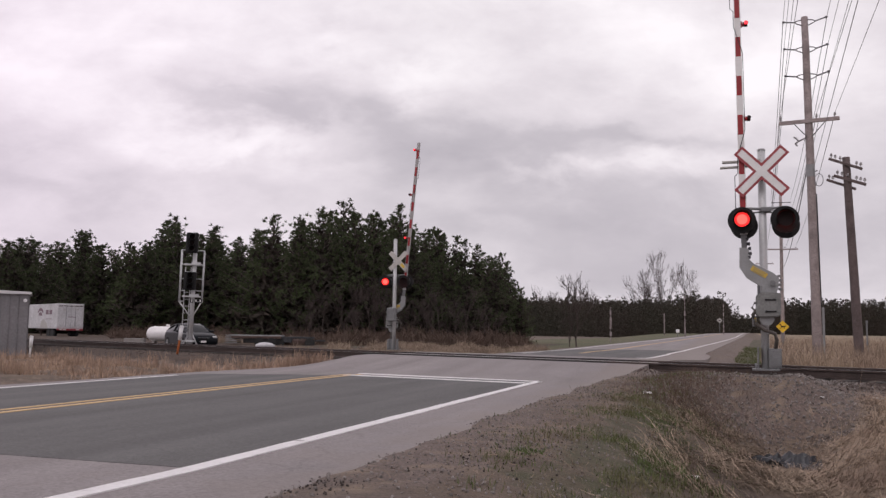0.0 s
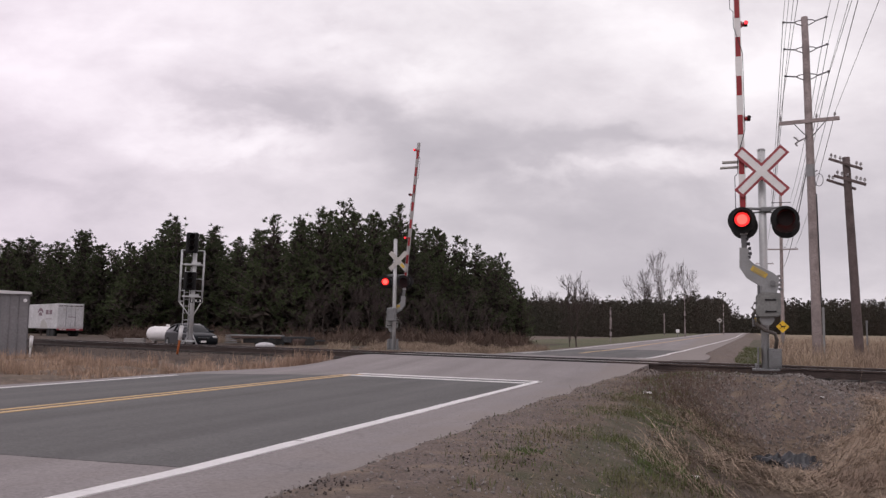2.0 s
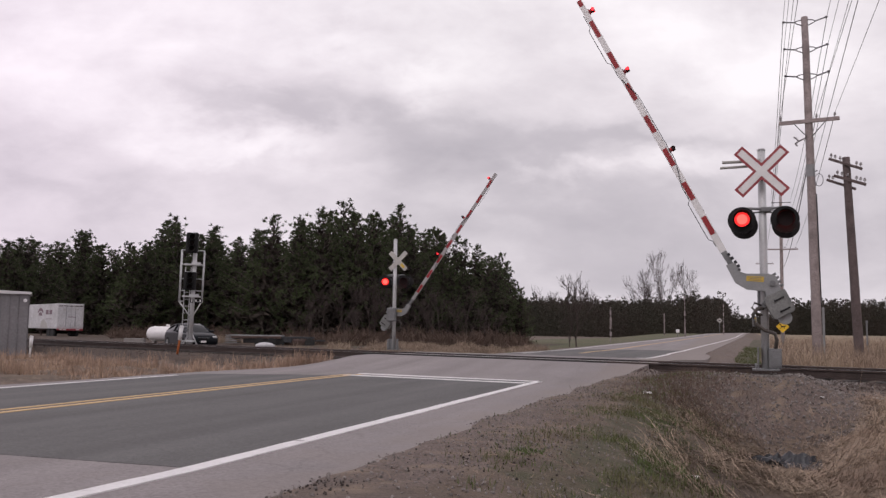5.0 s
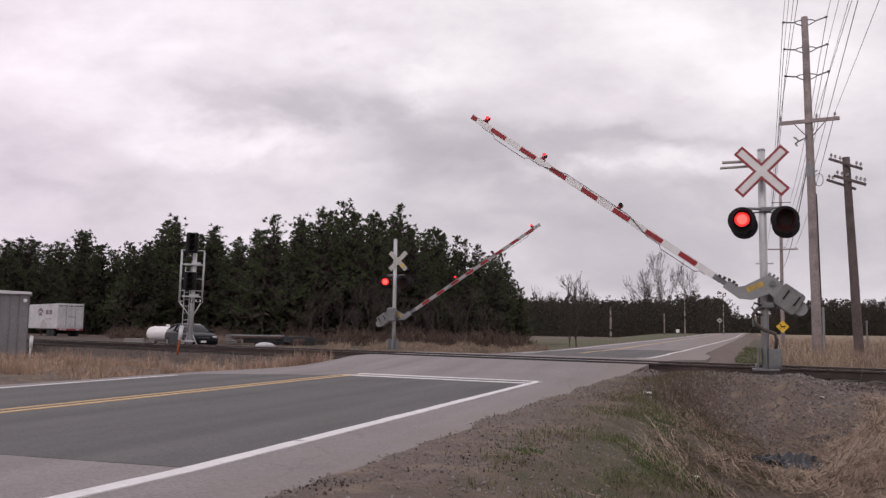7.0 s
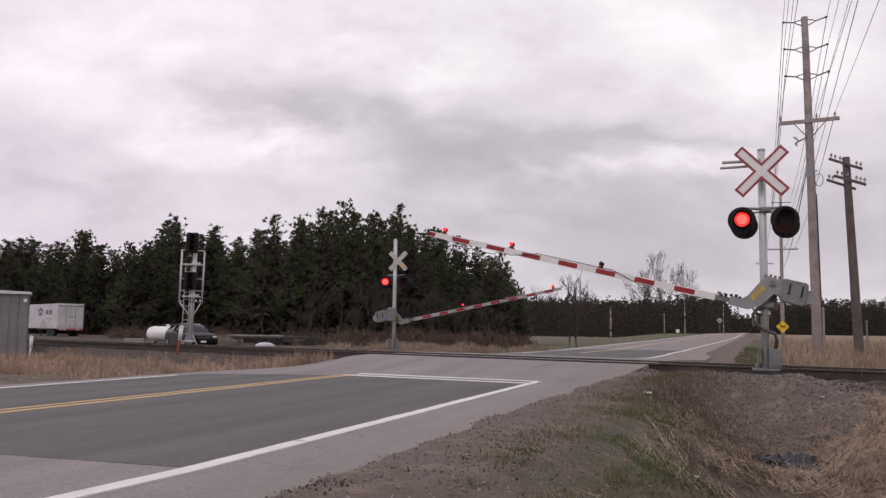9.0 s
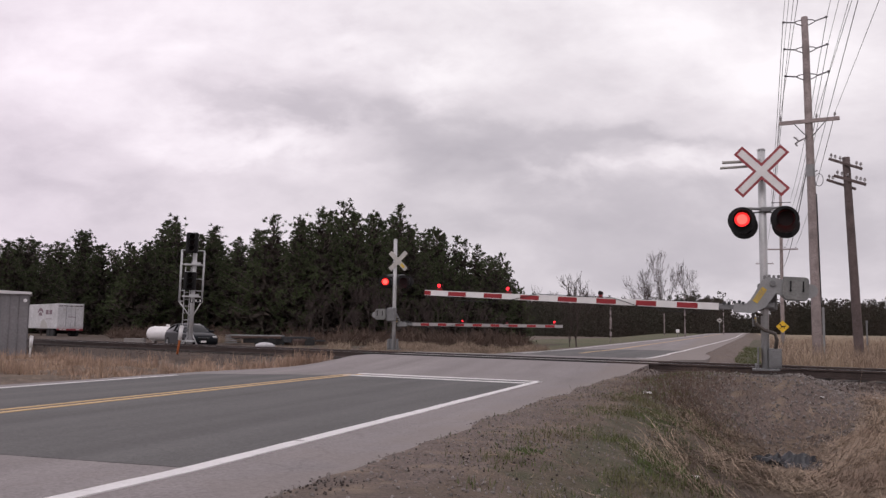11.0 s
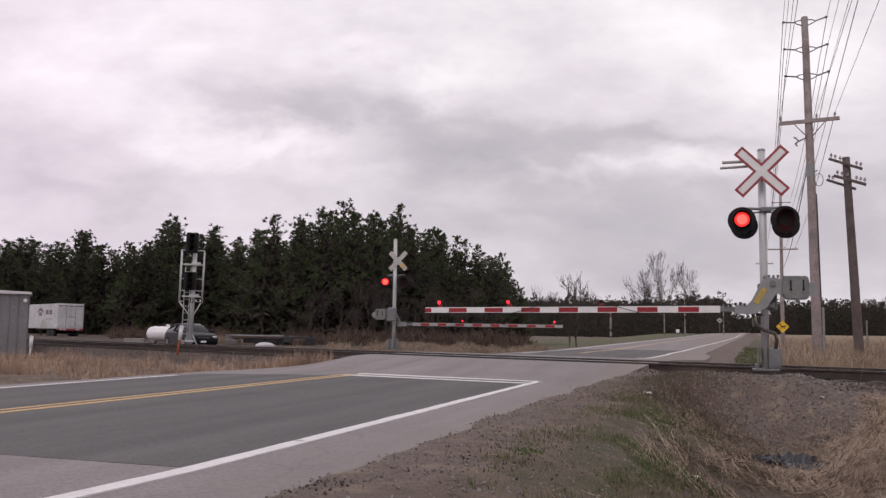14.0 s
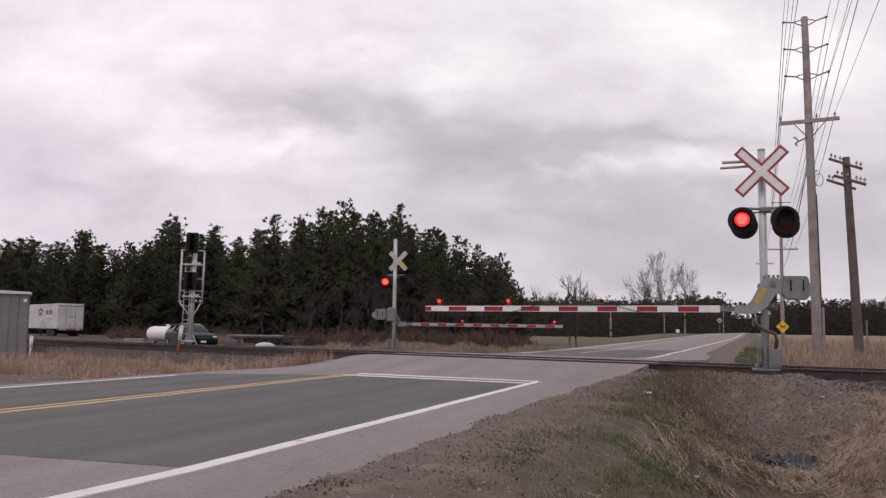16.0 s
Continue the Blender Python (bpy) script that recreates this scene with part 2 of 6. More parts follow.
def add_path(bm, pts, rad, seg=6):
    """A tube swept along a line of points."""
    pts = [Vector(p) for p in pts]
    rings = []
    for i, p in enumerate(pts):
        d = (pts[min(i + 1, len(pts) - 1)] - pts[max(i - 1, 0)]).normalized()
        q = d.to_track_quat("Z", "Y").to_matrix()
        rr = rad[i] if isinstance(rad, (list, tuple)) else rad
        rings.append([bm.verts.new(p + q @ Vector((rr * math.cos(2 * math.pi * k / seg), rr * math.sin(2 * math.pi * k / seg), 0))) for k in range(seg)])
    for a, b in zip(rings, rings[1:]):
        for k in range(seg):
            bm.faces.new((a[k], a[(k + 1) % seg], b[(k + 1) % seg], b[k])).smooth = True
    bm.faces.new(rings[0][::-1])
    bm.faces.new(rings[-1])


def add_prism(bm, outline, y0, y1, mi=0):
    """A plate: an outline in x and z, from y0 to y1."""
    f = [bm.verts.new((x, y0, z)) for x, z in outline]
    b = [bm.verts.new((x, y1, z)) for x, z in outline]
    n = len(f)
    fs = [bm.faces.new(f), bm.faces.new(b[::-1])]
    for i in range(n):
        fs.append(bm.faces.new((f[i], b[i], b[(i + 1) % n], f[(i + 1) % n])))
    for q in fs:
        q.material_index = mi
    bmesh.ops.recalc_face_normals(bm, faces=fs)


def from_arrays(name, verts, faces, material, label="", category="", kind="", parent=None, smooth=False):
    me = bpy.data.meshes.new(name)
    me.from_pydata(verts, [], faces)
    me.materials.append(material)
    if smooth:
        me.polygons.foreach_set("use_smooth", [True] * len(me.polygons))
    me.update()
    ob = new(name, me)
    ob.parent = parent
    return tagged(ob, label, category, "", kind)


# ---- the lie of the land ----
SKEW = 0.42                      # the track runs askew: y falls by this much for each metre of x


def track_off(x, y):
    """Metres along the road from the track's middle line."""
    return y - (18.93 - SKEW * x)


def step(a, b, v):
    t = min(1.0, max(0.0, (v - a) / (b - a)))
    return t * t * (3 - 2 * t)


def road_mid(y):
    if y < 14:
        return -6.55
    if y < 36:
        return -6.55 + 1.0 * (y - 14) / 22
    return -5.55 + 0.043 * max(0.0, min(y, 120) - 40) + 0.034 * max(0.0, y - 120)


def left_half(y):
    """Metres of asphalt from the road's middle to its ragged far edge; it is narrowest at the rails."""
    return 3.75 - 1.0 * step(15.6, 19.2, y) + 0.85 * step(24.0, 28.0, y) - 0.6 * step(30, 44, y)


def rise(y):
    return 0.0 if y < 45 else 0.0082 * (y - 45) if y < 200 else 1.271 + 0.004 * (min(y, 600) - 200)


def road_z(x, y):
    t = track_off(x, y)
    if t < 0:
        z = 0.19 * step(-5.8, -1.3, t)
    else:
        z = 0.19 * (1 - step(1.8, 12, t)) + rise(y)
    d = road_mid(y) - x
    if d > 0:
        z -= 0.02 * d * (1 - step(-7, -2, t) * (1 - step(2, 8, t)))
    return z


def land_z(x, y):
    """The bare ground, without road and track bed."""
    z = -0.30 + rise(y) * step(-60, -20, x)
    if x > -2 and y < 30:
        # the ditch and its far bank
        ditch = -0.10 - 0.62 * math.exp(-((x - 0.75) / 1.15) ** 2) + 0.18 * step(1.6, 4.0, x)
        z = z + (ditch - z) * (1 - step(14, 18, y))
    if y > 20 and x < -14:
        z = -0.30 + 0.15 * step(26, 34, y)
    bumps = noise.noise(Vector((x * 0.55, y * 0.55, 0))) * 0.07 + noise.noise(Vector((x * 1.9, y * 1.9, 3))) * 0.03
    if x > -1.6 and y < 20:
        bumps += 0.022 * noise.noise(Vector((x * 4.5, y * 4.5, 8)))
    return z + bumps * (1 if abs(y) < 60 and abs(x) < 60 else 0.3)


def ground_z(x, y):
    z = land_z(x, y)
    u = x - road_mid(y)
    half_r, half_l = 4.75 + 0.25 * noise.noise(Vector((y * 0.4, 0, 7))), left_half(y) + 0.12
    # the road bed
    if y < 400:
        k = (1 - step(half_r, half_r + 1.9, u)) * step(-half_l - 1.3, -half_l, u)
        bed = road_z(x, y) - 0.03
        if -60 < y < 17.6:      # gravel has crept over the asphalt's edge
            edge = 4.47 + 0.10 * step(10, 15, y) + 0.45 * step(14.6, 17, y) + 0.10 * noise.noise(Vector((y * 0.8, 1, 7))) + 0.05 * noise.noise(Vector((x * 4, y * 4, 7)))
            bed += 0.046 * step(edge - 0.22, edge + 0.12, u) + 0.010 * noise.noise(Vector((x * 6, y * 6, 4))) * step(edge, edge + 0.3, u)
        z = z + (bed - z) * k
    # the track bed
    t = abs(track_off(x, y)) * 0.922
    kt = 1 - step(1.75, 3.4, t)
    if abs(x) < 300:
        z = z + (0.02 - z) * kt if z < 0.02 or kt > 0.98 and not (-half_l < u < half_r) else z
    # the mound of ballast round the near signal
    m = math.exp(-(max(0.0, abs(x - 0.35) - 0.85) / 0.75) ** 2)
    m *= 1 - step(0.35, 2.3, 15.1 - y) if y < 15.1 else 1 - step(0.35, 1.6, y - 15.1)
    if m > 0.01 and not (-half_l < u < 3.6):
        z = max(z, z + (0.18 - z) * m + noise.noise(Vector((x * 2.3, y * 2.3, 9))) * 0.04 * m + noise.noise(Vector((x * 7, y * 7, 2))) * 0.02 * m)
    return z


def axis(parts):
    v = []
    for a, b, n_ in parts:
        v += [a + (b - a) * i / n_ for i in range(n_)]
    return v + [parts[-1][1]]


gx = axis([(-3500, -400, 10), (-400, -60, 17), (-60, -16, 44), (-16, -3, 40), (-3, 4.5, 80), (4.5, 16, 34), (16, 60, 20), (60, 400, 12), (400, 3500, 10)])
gy = axis([(-60, 2, 14), (2, 20, 150), (20, 32, 50), (32, 60, 40), (60, 200, 36), (200, 600, 16), (600, 4200, 12)])
gv = [(x, y, ground_z(x, y) + (-0.4 if y < 0 and abs(x) < 3 else 0)) for y in gy for x in gx]
nx = len(gx)
gf = [(j * nx + i, j * nx + i + 1, (j + 1) * nx + i + 1, (j + 1) * nx + i) for j in range(len(gy) - 1) for i in range(nx - 1)]


def ground_material():
    """Soil, gravel, straw and moss, laid where the plan has them."""
    m = bpy.data.materials.new("verge_soil_gravel_and_straw")
    m.use_nodes = True
    n, l = m.node_tree.nodes, m.node_tree.links
    b = n["Principled BSDF"]
    b.inputs["Roughness"].default_value = 0.95
    co = n.new("ShaderNodeTexCoord")

    def tex(scale, detail=5, kind="ShaderNodeTexNoise"):
        t = n.new(kind)
        t.inputs["Scale"].default_value = scale
        if kind == "ShaderNodeTexNoise":
            t.inputs["Detail"].default_value = detail
        l.new(co.outputs["Object"], t.inputs["Vector"])
        return t

    def blend(fac, a, b_):
        x = n.new("ShaderNodeMix")
        x.data_type = "RGBA"
        l.new(fac, x.inputs["Factor"])
        for s, k in ((a, "A"), (b_, "B")):
            if isinstance(s, tuple):
                x.inputs[k].default_value = (*s, 1)
            else:
                l.new(s, x.inputs[k])
        return x.outputs["Result"]

    def span(src, lo, hi, to0=0.0, to1=1.0):
        r = n.new("ShaderNodeMapRange")
        r.inputs["From Min"].default_value, r.inputs["From Max"].default_value = lo, hi
        r.inputs["To Min"].default_value, r.inputs["To Max"].default_value = to0, to1
        l.new(src, r.inputs["Value"])
        return r.outputs["Result"]

    def plan(name):
        a = n.new("ShaderNodeAttribute")
        a.attribute_name = name
        e = n.new("ShaderNodeMath")
        e.operation = "ADD"
        l.new(a.outputs["Fac"], e.inputs[0])
        l.new(span(tex(2.2).outputs["Fac"], 0.3, 0.7, -0.28, 0.28), e.inputs[1])
        return span(e.outputs[0], 0.38, 0.62)

    soil = blend(span(tex(1.3).outputs["Fac"], 0.35, 0.65), (0.088, 0.065, 0.050), (0.150, 0.112, 0.084))
    grit = blend(span(tex(40, 2, "ShaderNodeTexVoronoi").outputs["Distance"], 0.0, 0.6), (0.222, 0.174, 0.154), (0.110, 0.083, 0.072))
    grit = blend(span(tex(0.9, 7).outputs["Fac"], 0.42, 0.66), grit, (0.112, 0.084, 0.068))
    grit = blend(span(tex(3.1, 8).outputs["Fac"], 0.52, 0.72), grit, (0.205, 0.155, 0.115))
    straw = blend(span(tex(9, 6).outputs["Fac"], 0.35, 0.65), (0.092, 0.066, 0.050), (0.195, 0.146, 0.107))
    moss = blend(span(tex(5, 6).outputs["Fac"], 0.4, 0.65), (0.060, 0.058, 0.030), (0.100, 0.076, 0.054))
    field = blend(span(tex(0.08).outputs["Fac"], 0.4, 0.6), (0.26, 0.20, 0.13), (0.20, 0.155, 0.10))
    meadow = blend(span(tex(0.1).outputs["Fac"], 0.4, 0.6), (0.072, 0.080, 0.034), (0.105, 0.092, 0.050))
    mud = blend(span(tex(6).outputs["Fac"], 0.35, 0.65), (0.040, 0.028, 0.022), (0.085, 0.058, 0.042))
    c = soil
    for nm, col in (("gravel", grit), ("straw", straw), ("moss", moss), ("field", field), ("meadow", meadow), ("mud", mud)):
        c = blend(plan(nm), c, col)
    hs = n.new("ShaderNodeHueSaturation")
    l.new(c, hs.inputs["Color"])
    l.new(span(tex(70, 3).outputs["Fac"], 0.25, 0.75, 0.7, 1.3), hs.inputs["Value"])
    l.new(hs.outputs["Color"], b.inputs["Base Color"])
    bp = n.new("ShaderNodeBump")
    bp.inputs["Strength"].default_value, bp.inputs["Distance"].default_value = 0.6, 0.03
    l.new(tex(28, 6).outputs["Fac"], bp.inputs["Height"])
    l.new(bp.outputs["Normal"], b.inputs["Normal"])
    return m


def mud_at(x, y):
    """Wet dark soil in the ditch, and a darker patch at the mound's foot."""
    a = math.exp(-((x - 0.05) / 0.45) ** 2 - ((y - 8.2) / 0.55) ** 2)
    b = math.exp(-((x - 1.35) / 0.5) ** 2 - ((y - 12.75) / 0.4) ** 2)
    return 0.95 * max(a, b)


def covers(x, y):
    """How much of each cover lies at a place: gravel, straw, moss, field, meadow."""
    u, t = x - road_mid(y), abs(track_off(x, y)) * 0.922
    gravel = max(1 - step(2.6, 3.6, t), (1 - step(4.7, 5.5, u)) * step(-6.2, -5.0, u))
    if 22 < y < 130 and 4.0 < u < 6.3:
        gravel = 1.0
    gravel = max(gravel, math.exp(-(max(0.0, abs(x - 0.65) - 1.1) / 0.6) ** 2) * (1 - step(0.4, 1.6, abs(y - 15.4) - 1.4)) if x > -1.2 else 0)
    moss = 0.85 * math.exp(-((x + 0.75 - 0.02 * (y - 9)) / 0.50) ** 2) * step(3, 6, y) * (1 - step(13, 15.5, y))
    straw = step(0.0, 0.9, x) * (1 - step(13, 15, y)) if y < 20 and x > -2 else 0.0
    straw = max(straw, 0.5 if x < -12 and y < 60 else 0.0)
    moss = max(moss, 0.9 if 6.2 < u < 7.9 and 22 < y < 120 and t > 3.2 else 0.0)
    if y < 20:
        straw *= 1 - gravel
    field = 1.0 if x > max(1.0, road_mid(y) + 7.6) and y > 20 and t > 3.4 else 0.0
    meadow = 1.0 if x < road_mid(y) - 5.0 and x > -26 and y > 40 and t > 4 else 0.0
    mud = mud_at(x, y)
    if x < -12 and track_off(x, y) > 0 and y < 75:      # the dark yard behind the track
        mud = 0.66
    if u > 5.2 or u < -left_half(y) - 0.6:      # darker bed under and beside the rails
        mud = max(mud, (0.80 if x < -8 else 0.62) * (1 - step(2.4, 3.6 if x < -8 else 2.7, t)))
    return gravel, straw, moss, field, meadow, mud


ground = from_arrays("ground", gv, gf, ground_material(), "verge of soil, gravel, matted straw and moss", "ground", "structure", smooth=True)
cov = [covers(x, y) for y in gy for x in gx]
for k, nm in enumerate(("gravel", "straw", "moss", "field", "meadow", "mud")):
    at = ground.data.attributes.new(nm, "FLOAT", "POINT")
    at.data.foreach_set("value", [c_[k] for c_ in cov])


# ---- road ----
def strip(name, ys, left, right, lift, material, label, category="road", cols=10, kind="structure", parent=None):
    """A sheet on the road from left(y) to right(y), lifted above the road's crown."""
    vs, fs = [], []
    for y in ys:
        a, b = left(y), right(y)
        for i in range(cols + 1):
            x = a + (b - a) * i / cols
            vs.append((x, y, road_z(x, y) + lift))
    w = cols + 1
    for j in range(len(ys) - 1):
        for i in range(cols):
            fs.append((j * w + i, j * w + i + 1, (j + 1) * w + i + 1, (j + 1) * w + i))
    n0 = len(vs)
    vs += [(x, y, z - lift - 0.10) for x, y, z in vs]
    rim = [j * w for j in range(len(ys))] + [(len(ys) - 1) * w + i for i in range(1, w)] + [j * w + w - 1 for j in range(len(ys) - 2, -1, -1)] + [i for i in range(w - 2, 0, -1)]
    for a, b in zip(rim, rim[1:] + rim[:1]):
        fs.append((a, b, b + n0, a + n0))
    return from_arrays(name, vs, fs, material, label, category, kind, parent, smooth=False)


ry = axis([(-50, 2, 10), (2, 36, 136), (36, 60, 24), (60, 420, 60)])


def rag(y, k, a=0.12):
    return a * noise.noise(Vector((y * 0.7, k, 2))) + 0.5 * a * noise.noise(Vector((y * 2.6, k, 5)))


def far_half(y):
    return 1.0 - 0.10 * step(30, 44, y)


road = strip("road", ry, lambda y: road_mid(y) - left_half(y) + rag(y, 1), lambda y: road_mid(y) + (4.80 + 0.1 * step(11, 17, y) + 0.45 * step(19, 30, y)) * far_half(y) + rag(y, 4, 0.05), 0.0, M["asphalt_old"], "worn grey asphalt country road", cols=24)
strip("dark_lane_surface", axis([(4.45, 14.6, 40)]), lambda y: -9.6 + rag(y, 9, 0.05), lambda y: -2.95 + rag(y, 8, 0.04), 0.0035, M["asphalt_new"], "darker newer asphalt on the near lanes", cols=14)
strip("dark_lane_patch", axis([(28.6, 46, 40)]), lambda y: road_mid(y) - 2.7 + rag(y, 3, 0.2), lambda y: road_mid(y) + 3.3, 0.005, M["asphalt_new"], "darker asphalt patch beyond the track", cols=10)


def line(name, y0, y1, off, width, material, label, n_=40, lift=0.0080):
    return strip(name, axis([(y0, y1, n_)]), lambda y: road_mid(y) + off(y) - width / 2 + rag(y * 3, off(y), 0.012), lambda y: road_mid(y) + off(y) + width / 2 + rag(y * 3, off(y) + 5, 0.012), lift, material, label, "road marking", cols=1)


line("edge_line", 1.0, 14.35, lambda y: 3.50 + 0.11 * step(2.6, 4.6, y), 0.125, M["white_line"], "worn white edge line on the road", 60)
line("centre_line", 1.0, 14.95, lambda y: 0.10, 0.09, M["yellow_line"], "double yellow centre line on the road", 60)
line("centre_line", 1.0, 14.95, lambda y: -0.12, 0.09, M["yellow_line"], "double yellow centre line on the road", 60)
line("edge_line", 1.0, 13.9, lambda y: -3.15, 0.12, M["white_line"], "worn white edge line on the road", 60)
line("edge_line", 28.0, 200, lambda y: 3.45 + 0.6 * step(34, 100, y), 0.13, M["white_line"], "white edge line beyond the track", 80)
line("edge_line", 36.0, 200, lambda y: -2.45 + 0.2 * step(45, 80, y), 0.13, M["white_line"], "white edge line beyond the track", 80)
line("centre_line", 36.0, 200, lambda y: 0.0, 0.16, M["yellow_line"], "faded yellow centre line beyond the track", 80)


def stop_bar(name, d0):
    vs, fs = [], []
    for i in range(25):
        x = -6.55 + 3.62 * i / 24
        y = 15.14 - 0.235 * (x + 6.55) + d0 * (1 - 0.12 * (x + 6.55) / 3.6)
        for dy in (0, 0.20):
            vs.append((x, y + dy, road_z(x, y + dy) + 0.009))
    fs = [(2 * i, 2 * i + 2, 2 * i + 3, 2 * i + 1) for i in range(24)]
    n0 = len(vs)
    vs += [(x, y, z - 0.02) for x, y, z in vs]
    for i in range(24):
        fs += [(2 * i, 2 * i + n0, 2 * i + 2 + n0, 2 * i + 2), (2 * i + 1, 2 * i + 3, 2 * i + 3 + n0, 2 * i + 1 + n0)]
    return from_arrays(name, vs, fs, M["white_line"], "double white stop line across the lane", "road marking", "structure")


stop_bar("stop_line", 0.0)
stop_bar("stop_line", -0.66)

# ---- railway track ----
TDIR = Vector((1, -SKEW, 0)).normalized()
TNOR = Vector((SKEW, 1, 0)).normalized()
TURN = math.degrees(math.atan2(TDIR.y, TDIR.x))
TMID = Vector((0, 18.93, 0))
track = empty("railway_track", Matrix.Translation(TMID) @ pose(0, 0, 0, 0, 0, TURN), "single railway track of rusty rails on dark timber ties", "track", kind="structure")


def rail_mesh(bm, x0, x1):
    prof = [(-0.07, 0.0), (0.07, 0.0), (0.07, 0.012), (0.012, 0.03), (0.010, 0.115), (0.036, 0.128), (0.036, 0.155), (0.028, 0.165), (-0.028, 0.165), (-0.036, 0.155), (-0.036, 0.128), (-0.010, 0.115), (-0.012, 0.03), (-0.07, 0.012)]
    xs = [x0 + (x1 - x0) * i / 40 for i in range(41)]
    rings = [[bm.verts.new((x, p[0], p[1])) for p in prof] for x in xs]
    k = len(prof)
    for a, b in zip(rings, rings[1:]):
        for i in range(k):
            f = bm.faces.new((a[i], a[(i + 1) % k], b[(i + 1) % k], b[i]))
            f.material_index = 1 if i in (7,) else 0
    bm.faces.new(rings[0])
    bm.faces.new(rings[-1][::-1])
    bmesh.ops.recalc_face_normals(bm, faces=bm.faces)


for sy in (-0.75, 0.75):
    bm = bmesh.new()
    rail_mesh(bm, -160, 60)
    r_ = part("rail", bm, [M["rail"], M["rail_head"]], track)
    r_.matrix_basis = pose(0, sy, 0.062)
bm = bmesh.new()
add_box(bm, (0, 0, 0), (0.22, 2.6, 0.16), bevel=0.012)
tie_me = bpy.data.meshes.new("tie")
bm.to_mesh(tie_me)
bm.free()
tie_me.materials.append(M["tie"])
for i in range(-70, 40):
    x = i * 0.56
    wx = TMID + TDIR * x
    if -9.1 < wx.x < -1.2:
        continue
    shared("tie", tie_me, track, pose(x, random.uniform(-0.03, 0.03), -0.020 + random.uniform(-0.01, 0.002), 0, 0, random.uniform(-1, 1)))
# flangeway strips beside each rail where the road crosses
for sy in (-0.83, -0.665, 0.665, 0.83):
    bm = bmesh.new()
    for a in range(5, 21):
        x0, x1 = -12.1 + a * 0.47, -12.1 + (a + 1) * 0.47
        add_box(bm, ((x0 + x1) / 2, sy, 0.188), (x1 - x0 + 0.001, 0.075, 0.07))
    part("flangeway_strip", bm, M["rubber"], track, "black rubber flangeway filler")


# ---- crossing signals ----
def disc(bm, c, r, d, seg=28, mi=0):
    """A round plate facing -y."""
    c = Vector(c)
    return add_tube(bm, c + Vector((0, -d / 2, 0)), c + Vector((0, d / 2, 0)), r, r, seg, mi=mi)


def lamp_insert(parent, at, r, lit, name="lamp_insert", thick=0.02):
    """An added disc that makes a lamp flash by turning: one face glows, the other is dark."""
    bm = bmesh.new()
    disc(bm, (0, -thick * 0.5 - 0.001, 0), r * 0.97, 0.002, 24, 0)
    disc(bm, (0, 0, 0), r + 0.004, thick, 24, 1)
    if r > 0.08:
        disc(bm, (0, -thick * 0.5 - 0.003, 0), r * 0.68, 0.003, 24, 2)
    ob = part(name, bm, [M["lamp_halo"] if r > 0.08 else lit, M["lens_dark"], lit], parent)
    ob.matrix_basis = Matrix.Translation(at)
    return ob


def flasher_head(parent, at, facing, lamps, disc_r=0.215):
    """A lamp head with its round black background, hood and added flash disc. facing: degrees about z; 0 looks to -y.
    """
    bm = bmesh.new()
    # the background with a rolled rim, the lamp body behind it
    disc(bm, (0, 0, 0), disc_r, 0.012, 36)
    for k in range(36):
        a0, a1 = 2 * math.pi * k / 36, 2 * math.pi * (k + 1) / 36
        add_tube(bm, (disc_r * math.cos(a0), -0.01, disc_r * math.sin(a0)), (disc_r * math.cos(a1), -0.01, disc_r * math.sin(a1)), 0.008, 0.008, 5, False)
    head = part("flasher_head", bm, M["black"], parent, "round black flasher background with hood")
    head.matrix_basis = Matrix.Translation(at) @ pose(0, 0, 0, 0, 0, facing)
    bm = bmesh.new()
    add_tube(bm, (0, 0.006, 0), (0, 0.16, 0), 0.14, 0.11, 20)
    add_tube(bm, (0, 0.08, 0.10), (0, 0.08, 0.19), 0.02, 0.02, 8)
    part("lamp_body", bm, M["galv_dark"], head, "grey cast lamp body")
    bm = bmesh.new()
    r = 0.142
    ang = [radians(-40 + 260 * k / 22) for k in range(23)]
    rows = []
    for y, rr in ((-0.006, r), (-0.30, r * 1.02)):
        rows.append([bm.verts.new((rr * math.cos(a), y if y > -0.1 else y + 0.12 * max(0, -math.sin(a)), rr * math.sin(a))) for a in ang])
    for y, rr in ((-0.30, r * 1.02 - 0.005), (-0.006, r - 0.005)):
        rows.append([bm.verts.new((rr * math.cos(a), y if y > -0.1 else y + 0.12 * max(0, -math.sin(a)), rr * math.sin(a))) for a in ang])
    for a, b in zip(rows, rows[1:]):
        for i in range(22):
            bm.faces.new((a[i], a[i + 1], b[i + 1], b[i])).smooth = True
    part("hood", bm, M["black"], head)
    if lamps is not None:
        lamps.append(lamp_insert(head, (0, -0.132, 0), 0.122, M["lamp_red"]))
    return head


